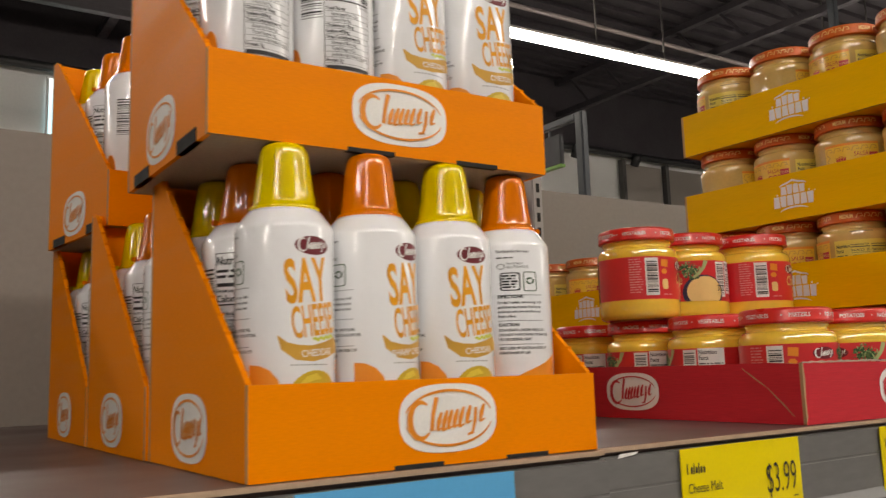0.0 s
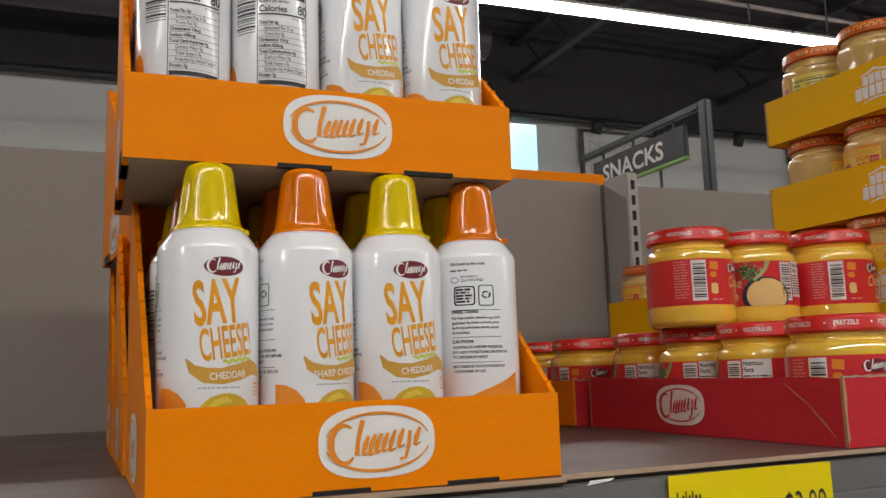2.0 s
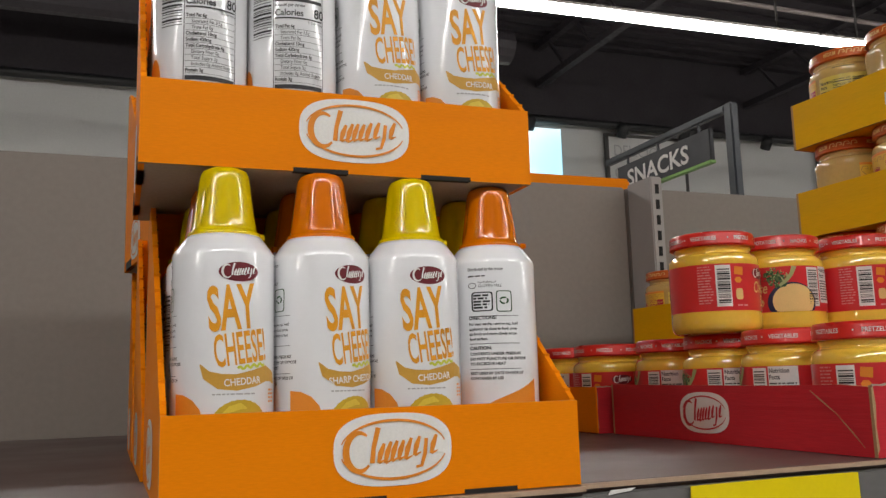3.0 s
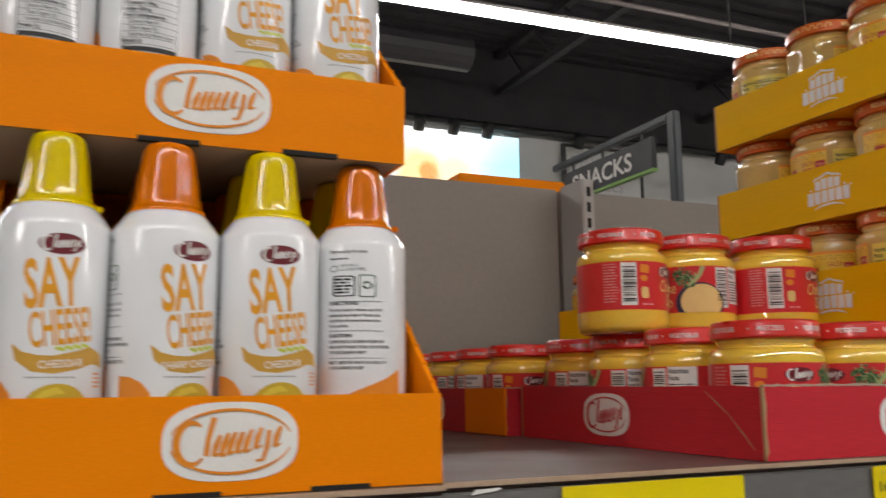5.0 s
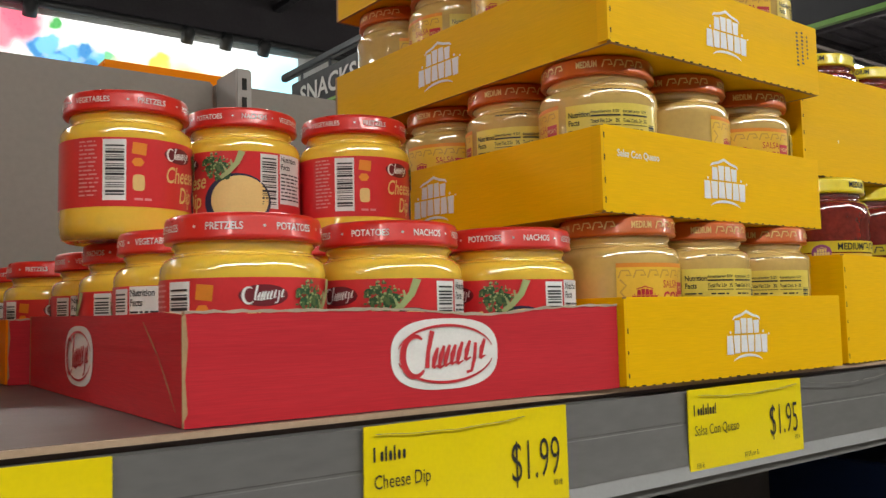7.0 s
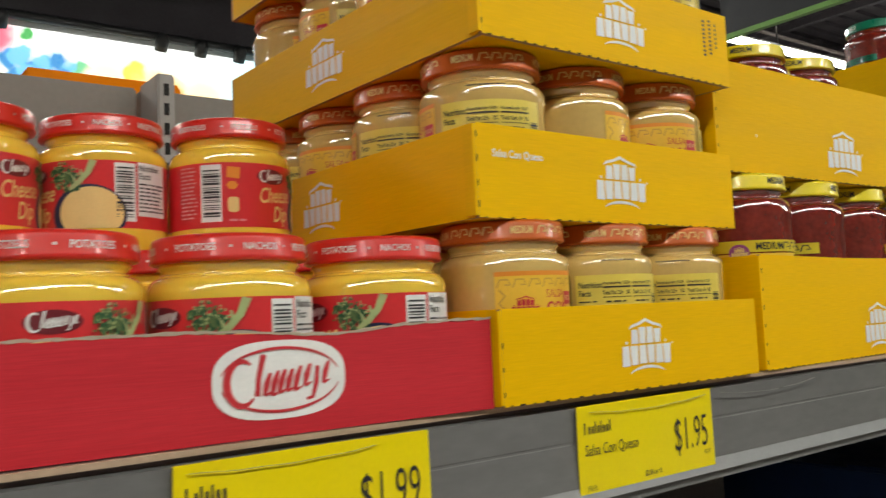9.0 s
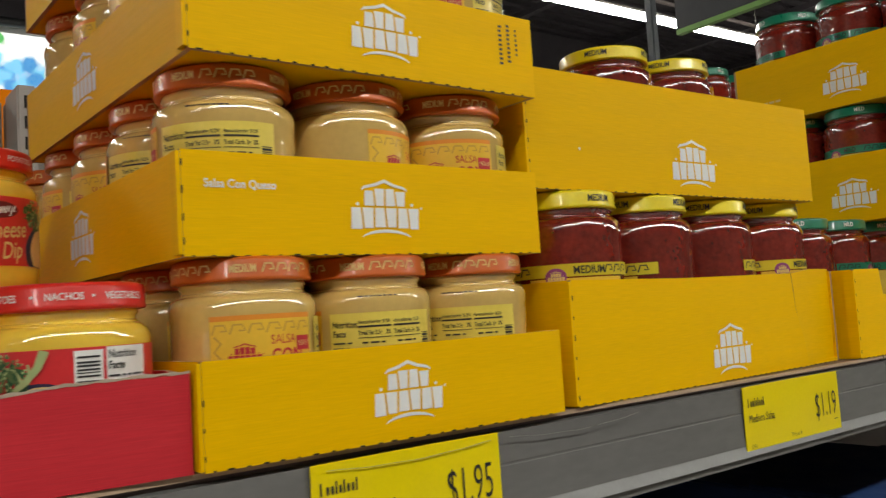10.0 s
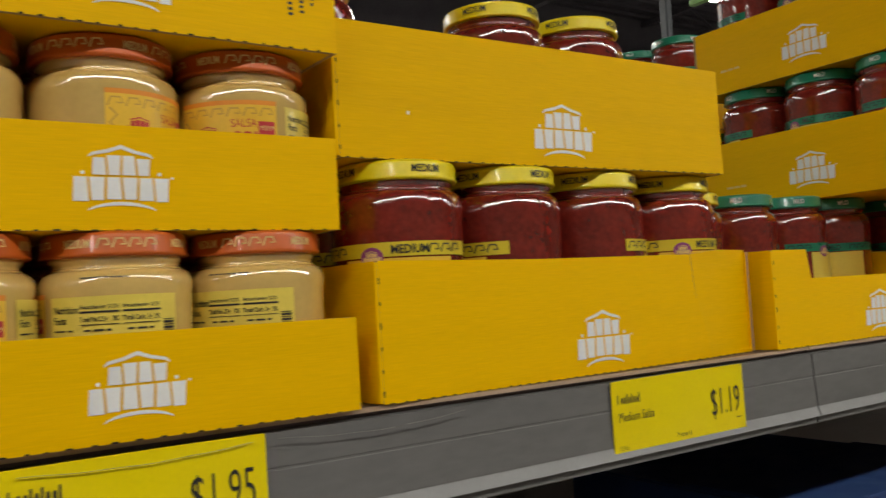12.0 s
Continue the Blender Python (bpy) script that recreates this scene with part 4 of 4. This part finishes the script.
    part("claim_plate", wrapped(ell(-0.0435, 0.0325, 0.0034, 0.0048, 16, 4), R), CREAM_INK, ob)
    part("side_print", wrapped(bars(-0.0785, 0.024, -0.0655, 0.0575, 14, 3, 0.4) + bars(-0.046, 0.0215, -0.0335, 0.0242, 1, 3), R), PINK_INK, ob)
    return ob


mat_stalk = ink("pale_green_print", (0.40, 0.46, 0.20))
mat_floret = ink("floret_print", (0.10, 0.16, 0.05))


def meander(u0, u1, v, h, w):
    """A row of stepped hooks, as on a woven border."""
    out, u = [], u0
    while u + w <= u1:
        out += stroke([(u, v), (u + w * 0.2, v + h), (u + w * 0.7, v + h), (u + w * 0.85, v + h * 0.35), (u + w * 0.5, v + h * 0.35)], h * 0.22)
        u += w
    return out


def queso_jar():
    ob = thing("queso_jar", pose(0, 0, 0), "glass jar of pale queso with orange lid, yellow label", "jar", "queso jars")
    jar_glass(ob, QUESO)
    lid = jar_lid(ob, LID_ORANGE, 0.0366, 0.086, 0.0985)
    p = []
    for k in range(4):
        u = -0.11 + k * 0.055
        p += meander(u, u + 0.037, 0.0900, 0.0044, 0.0075) + words("MEDIUM", 0.004, u + 0.0385, 0.0904, 0.62, bold=0.03)
    part("lid_print", wrapped(p, 0.0368), CREAM_INK, lid)
    R = JR + 0.0001
    part("label", wrapped(rect(-0.028, 0.015, 0.028, 0.0665), R), LABEL_GOLD, ob)
    part("label_band", wrapped(rect(-0.028, 0.0665, 0.028, 0.069), R), ORANGE_INK, ob)
    R += 0.0002
    lift = lambda polys: [[(u, v + 0.0085) for u, v in q] for q in polys]
    part("border", wrapped(lift(meander(-0.027, 0.027, 0.0515, 0.0045, 0.009) + stroke([(-0.026, 0.0505), (-0.0225, 0.047), (-0.026, 0.043), (-0.0225, 0.039)], 0.0012)), R), GOLD_INK, ob)
    part("maker_mark", wrapped(lift(house_mark(-0.011, 0.041, 0.017)), R), RED_INK, ob)
    part("title", wrapped(lift(words("SALSA", 0.0045, 0.002, 0.0455, 0.8) + words("CON", 0.0065, 0.002, 0.0365, 0.85, bold=0.02) + words("QUESO", 0.0065, -0.006, 0.0275, 0.85, bold=0.02) + rect(0.017, 0.0415, 0.0265, 0.0488)), R), RED_INK, ob)
    part("strength", wrapped(lift(words("MEDIUM", 0.0026, 0.0178, 0.0438, 0.6)), R + 0.0002), CREAM_INK, ob)
    part("facts_label", wrapped(rect(0.034, 0.015, 0.098, 0.0668), R), LABEL_YELLOW, ob)
    q = words("Nutrition", 0.0034, 0.036, 0.0505, 0.75, bold=0.02) + words("Facts", 0.0034, 0.036, 0.0455, 0.75, bold=0.02) + bars(0.036, 0.018, 0.048, 0.0435, 9, 2, 0.3)
    for c, a in ((0.0505, "Total Fat 2.5g"), (0.0705, "Total Carb. 3g")):
        q += words("Amount/serving", 0.0019, c, 0.0523, 0.7, bold=0.02) + words("% DV", 0.0019, c + 0.0135, 0.0523, 0.7, bold=0.02) + rect(c, 0.0502, c + 0.0185, 0.0512)
        q += words(a, 0.0023, c, 0.0462, 0.7, bold=0.02) + words("3%", 0.0023, c + 0.0152, 0.0462, 0.7, bold=0.02) + rect(c, 0.0444, c + 0.0185, 0.0448) + bars(c + 0.002, 0.018, c + 0.0175, 0.0435, 8, 4, 0.3)
    q += code_bars(0.0905, 0.022, 0.0965, 0.046, 22, 5)
    part("facts_print", wrapped(lift(q), R + 0.0002), BLACK_INK, ob)
    part("date_stamp", wrapped(bars(0.05, 0.0750, 0.074, 0.0764, 1, 6), JR - 0.0002), BLACK_INK, ob)
    return ob


def salsa_jar(colour):
    m, band = (LID_YELLOW, LABEL_BAND) if colour == "yellow" else (LID_GREEN, LID_GREEN)
    ob = thing("salsa_jar", pose(0, 0, 0), "glass jar of chunky red salsa with %s lid" % colour, "jar", "%s-lidded salsa jars" % colour)
    r = 0.0438
    jar_glass(ob, SALSA, r, 0.134, 0.112)
    lid = jar_lid(ob, m, 0.0402, 0.1305, 0.1432)
    p = []
    for k in range(4):
        u = -0.112 + k * 0.057
        p += words("MEDIUM" if colour == "yellow" else "MILD", 0.0046, u + 0.014, 0.1350, 0.8, bold=0.02)
    part("lid_print", wrapped(p, 0.0404), BLACK_INK if colour == "yellow" else WHITE_INK, lid)
    R = r + 0.0001
    part("label_band", wrapped(rect(-0.058, 0.083, 0.058, 0.0918), R), band, ob)
    part("label", wrapped(rect(-0.03, 0.02, 0.042, 0.082), R), LABEL_GOLD if colour == "yellow" else LABEL_YELLOW, ob)
    part("band_print", wrapped(words("MEDIUM" if colour == "yellow" else "MILD", 0.0052, 0.001, 0.0848, 0.85, bold=0.02) + meander(-0.056, -0.022, 0.0848, 0.0050, 0.009) + meander(0.025, 0.057, 0.0848, 0.0050, 0.009), R + 0.0002), BLACK_INK, ob)
    part("maker_mark", wrapped(ell(-0.011, 0.083, 0.0075, 0.0062, 18), R + 0.0002), ink("purple_print", (0.30, 0.06, 0.22)), ob)
    part("maker_script", wrapped(house_mark(-0.011, 0.083, 0.012), R + 0.0004), CREAM_INK, ob)
    return ob


DIPJ, QJ = dip_jar(), queso_jar()
SY, SG = salsa_jar("yellow"), salsa_jar("green")
rnd = random.Random(11)

# red trays of cheese dip
label = "red board tray, white badge, torn edge"
w, d, h = 0.25, 0.335, 0.047
for x, y, a in ((0.627, 0.4135, -1.2), (0.621, 0.757, 0.5)):
    torn = [(0, 0), (w, 0), (w, h), (w * 0.97, h - 0.001), (w * 0.8, h - 0.0005), (w * 0.62, h - 0.0035), (w * 0.5, h - 0.002), (w * 0.3, h - 0.0005), (w * 0.1, h - 0.001), (0, h)]
    side = [(0.003, 0), (d - 0.003, 0), (d - 0.003, h + 0.002), (d * 0.7, h + 0.001), (d * 0.3, h), (0.03, h + 0.0005), (0.003, h - 0.001)]
    ob = shelf_tray("dip_tray", pose(x, y, SZ + 0.0005, 0, 0, a), w, d, h, RED, label + ", holding cheese dip jars", side, torn, group="red trays", perforated=False)
    plate, mark = badge(0.1297, 0.0247, 0.064, 0.0345)
    part("badge", flat(plate, Matrix.Translation((0, -0.0004, 0))), WHITE_INK, ob)
    part("badge_mark", flat(mark, Matrix.Translation((0, -0.0008, 0))), RED_INK, ob)
    plate, mark = badge(-0.183, 0.0247, 0.068, 0.0345)
    part("side_badge", flat(plate, flip_side(0.0004)), WHITE_INK, ob)
    part("side_badge_mark", flat(mark, flip_side(0.0008)), RED_INK, ob)
    part("crease", flat(stroke([(-0.010, 0.006), (-0.020, 0.016), (-0.033, 0.028), (-0.045, 0.036), (-0.056, 0.0435)], [0.0004, 0.0012, 0.0006, 0.0012, 0.0005]), flip_side(0.0004)), KRAFT, ob, "scuffed crease")
    part("split_corner", prism([(-0.0008, 0.002), (0.0012, 0.006), (0.0002, 0.02), (0.0014, 0.034), (0.0004, h - 0.001), (-0.0012, h - 0.002), (-0.001, 0.02)], 0.0008, "y", -0.0006, False), KRAFT, ob)
    jag = random.Random(9)
    top_line = lambda x: h - 0.0035 * math.exp(-((x / w - 0.62) / 0.14) ** 2)
    up = [(w * k / 60, top_line(w * k / 60) + jag.uniform(0.0002, 0.0012)) for k in range(61)]
    part("torn_edge", prism(up + [(u, top_line(u) - jag.uniform(0.0003, 0.0009)) for u, _ in reversed(up)], 0.0012, "y", -0.0004, False), KRAFT_PALE, ob)
    if y > 0.6:
        part("orange_flap", box(-0.002, -0.0004, -0.002, 0.09, 0.001, h), ORANGE, ob)
    base = pose(x, y, SZ + 0.0036, 0, 0, a)
    for j in range(4):
        for i in range(3):
            p = base @ Vector((0.0435 + i * 0.0812, 0.0435 + j * 0.0805, 0))
            turn = (14, -48, -61)[i] if j == 0 else (-128, -140, -116)[(i + j) % 3] if i == 0 else rnd.uniform(-180, 180)
            stand(DIPJ, p.x, p.y, p.z, turn)
for x, y, a in ((0.661, 0.609, 57), (0.738, 0.613, -58), (0.813, 0.591, 43)):
    stand(DIPJ, x, y, SZ + 0.0918, a)

# yellow trays of queso
TRAYS = ((0.881, 0.4045, SZ + 0.0005, 0.2385, 0.0515, "", 1.4), (0.8795, 0.416, SZ + 0.1022, 0.2375, 0.0525, "Salsa Con Queso", 0.9), (0.884, 0.4115, SZ + 0.2039, 0.2355, 0.052, "", 1.3), (0.884, 0.408, SZ + 0.3056, 0.2365, 0.052, "Salsa Con Queso", 1.3),
         (0.873, 0.737, SZ + 0.0005, 0.237, 0.0515, "", 1.3), (0.871, 0.74, SZ + 0.1022, 0.237, 0.0515, "", 1.3))
FACES = ((-8, -112, -135), (-127, 30, -32), (-80, 10, -60), (30, -70, 10), (0, 40, 80), (-80, 10, 40))
label = "yellow board tray, white mark"
for n, (x, y, z, w, h, text, askew) in enumerate(TRAYS):
    d = 0.318
    ob = shelf_tray("salsa_tray", pose(x, y, z, 0, 0, askew), w, d, h, YELLOW, label + (", stacked on jar lids" if z > SZ + 0.05 else " standing on the shelf"), group="yellow queso trays")
    part("printed_mark", flat(house_mark(0.1178, 0.0265, 0.047), Matrix.Translation((0, -0.0004, 0))), WHITE_INK, ob)
    part("side_mark", flat(house_mark(-0.168, 0.028, 0.05), flip_side(0.0004)), WHITE_INK, ob)
    if text:
        part("wording", flat(words(text, 0.0042, 0.0112, 0.0343, 0.92, bold=0.02), Matrix.Translation((0, -0.0004, 0))), WHITE_INK, ob)
    if n == 2:
        part("ink_stamp", flat(bars(0.206, 0.018, 0.209, 0.045, 9, 2) + bars(0.213, 0.02, 0.216, 0.046, 9, 7) + bars(0.220, 0.025, 0.222, 0.044, 6, 4), Matrix.Translation((0, -0.0004, 0))), BLACK_INK, ob)
    part("corner_fold", box(-0.0025, -0.0003, -0.0002, 0.008, 0.001, h - 0.001), YELLOW, ob)
    for j in range(4):
        for i in range(3):
            turn = FACES[n][i] if j == 0 else rnd.uniform(-180, 180) if i else (-95, 5, -140, -60)[(j + n) % 4]
            p = pose(x, y, z, 0, 0, askew) @ Vector((0.0425 + i * 0.0777, 0.0422 + j * 0.0778, 0.0031))
            stand(QJ, p.x, p.y, p.z, turn)

# yellow trays of salsa
label = "deep yellow board tray, white mark"


def salsa_tray(x, y, z, w, d, h, kinds, extra, front=None, mark=0.49, turn=0.0, only=None, back=0.0, shift=0.0):
    ob = shelf_tray("deep_salsa_tray", pose(x, y, z, 0, 0, turn), w, d, h, YELLOW, label + extra, None, front, group="yellow salsa trays")
    part("printed_mark", flat(house_mark(w * mark, h * 0.31, 0.055), Matrix.Translation((0, -0.0004, 0))), WHITE_INK, ob)
    part("side_mark", flat(house_mark(-d * 0.45, h * 0.42, 0.058), flip_side(0.0004)), WHITE_INK, ob)
    part("side_wording", flat(bars(-d * 0.86, h * 0.3, -d * 0.74, h * 0.36, 1, 3), flip_side(0.0004)), CREAM_INK, ob)
    part("corner_fold", box(-0.0025, -0.0003, -0.0002, 0.01, 0.001, h - 0.001), YELLOW, ob)
    base = pose(x, y, z, 0, 0, turn)
    for j in range(3):
        for i in range(4):
            if only and (i, j) not in only:
                continue
            p = base @ Vector((0.0475 + shift + i * 0.0895, 0.0467 + back + j * 0.0885, 0.0031))
            stand(SY if kinds(i, j) == "yellow" else SG, p.x, p.y, p.z, (-42, -110, 68, -16)[i] - (0 if j == 0 else 50 * j) + turn)
    return ob


D = 0.282
dented = salsa_tray(1.137, 0.4145, SZ + 0.0005, 0.372, D, 0.083, lambda i, j: "yellow", ", dented at one end", front=[(0, 0), (0.309, 0), (0.305, 0.02), (0.294, 0.05), (0.29, 0.0822), (0.13, 0.0815), (0, 0.083)], turn=3.6, mark=0.5)
bm = prism([(0.309, 0.0), (0.372, 0.0), (0.374, 0.05), (0.371, 0.085), (0.33, 0.0855), (0.29, 0.0822), (0.294, 0.05), (0.305, 0.02)], 0.003, "y")
bm.transform(Matrix.Translation((0.296, 0, 0)) @ Matrix.Rotation(radians(4.5), 4, "Z") @ Matrix.Translation((-0.296, 0, 0)))
part("dented_end", bm, [YELLOW, KRAFT], dented, "buckled end of the front panel")
flecked = salsa_tray(1.128, 0.436, SZ + 0.1475, 0.348, D, 0.085, lambda i, j: "yellow" if j == 0 else "green", ", stacked on yellow jar lids", only={(0, 0), (2, 0), (3, 0)}, back=0.062, shift=-0.024, turn=-0.4, mark=0.51)
part("fleck", flat(ell(0.049, 0.030, 0.0009, 0.0013, 8), Matrix.Translation((0, -0.0004, 0))), WHITE_INK, flecked)
w = 0.362
salsa_tray(1.518, 0.424, SZ + 0.0005, w, D, 0.083, lambda i, j: "yellow" if i == 0 else "green", " with its front edge cut low", front=[(0, 0), (w, 0), (w, 0.058), (0.054, 0.058), (0.049, 0.083), (0, 0.083)], mark=0.45, turn=1.5, only={(i, j) for i in range(4) for j in (1, 2)})
salsa_tray(1.782, 0.425, SZ + 0.1475, w, D, 0.083, lambda i, j: "green", ", stacked on green jar lids")
salsa_tray(1.787, 0.425, SZ + 0.2945, w, D, 0.083, lambda i, j: "green", ", stacked on green jar lids")
salsa_tray(1.905, 0.425, SZ + 0.0005, w, D, 0.083, lambda i, j: "green", " standing on the shelf")
for k in range(3):
    salsa_tray(1.91, 0.83, SZ + 0.0005 + 0.147 * k, w, D, 0.083, lambda i, j: "green", " in the row behind")
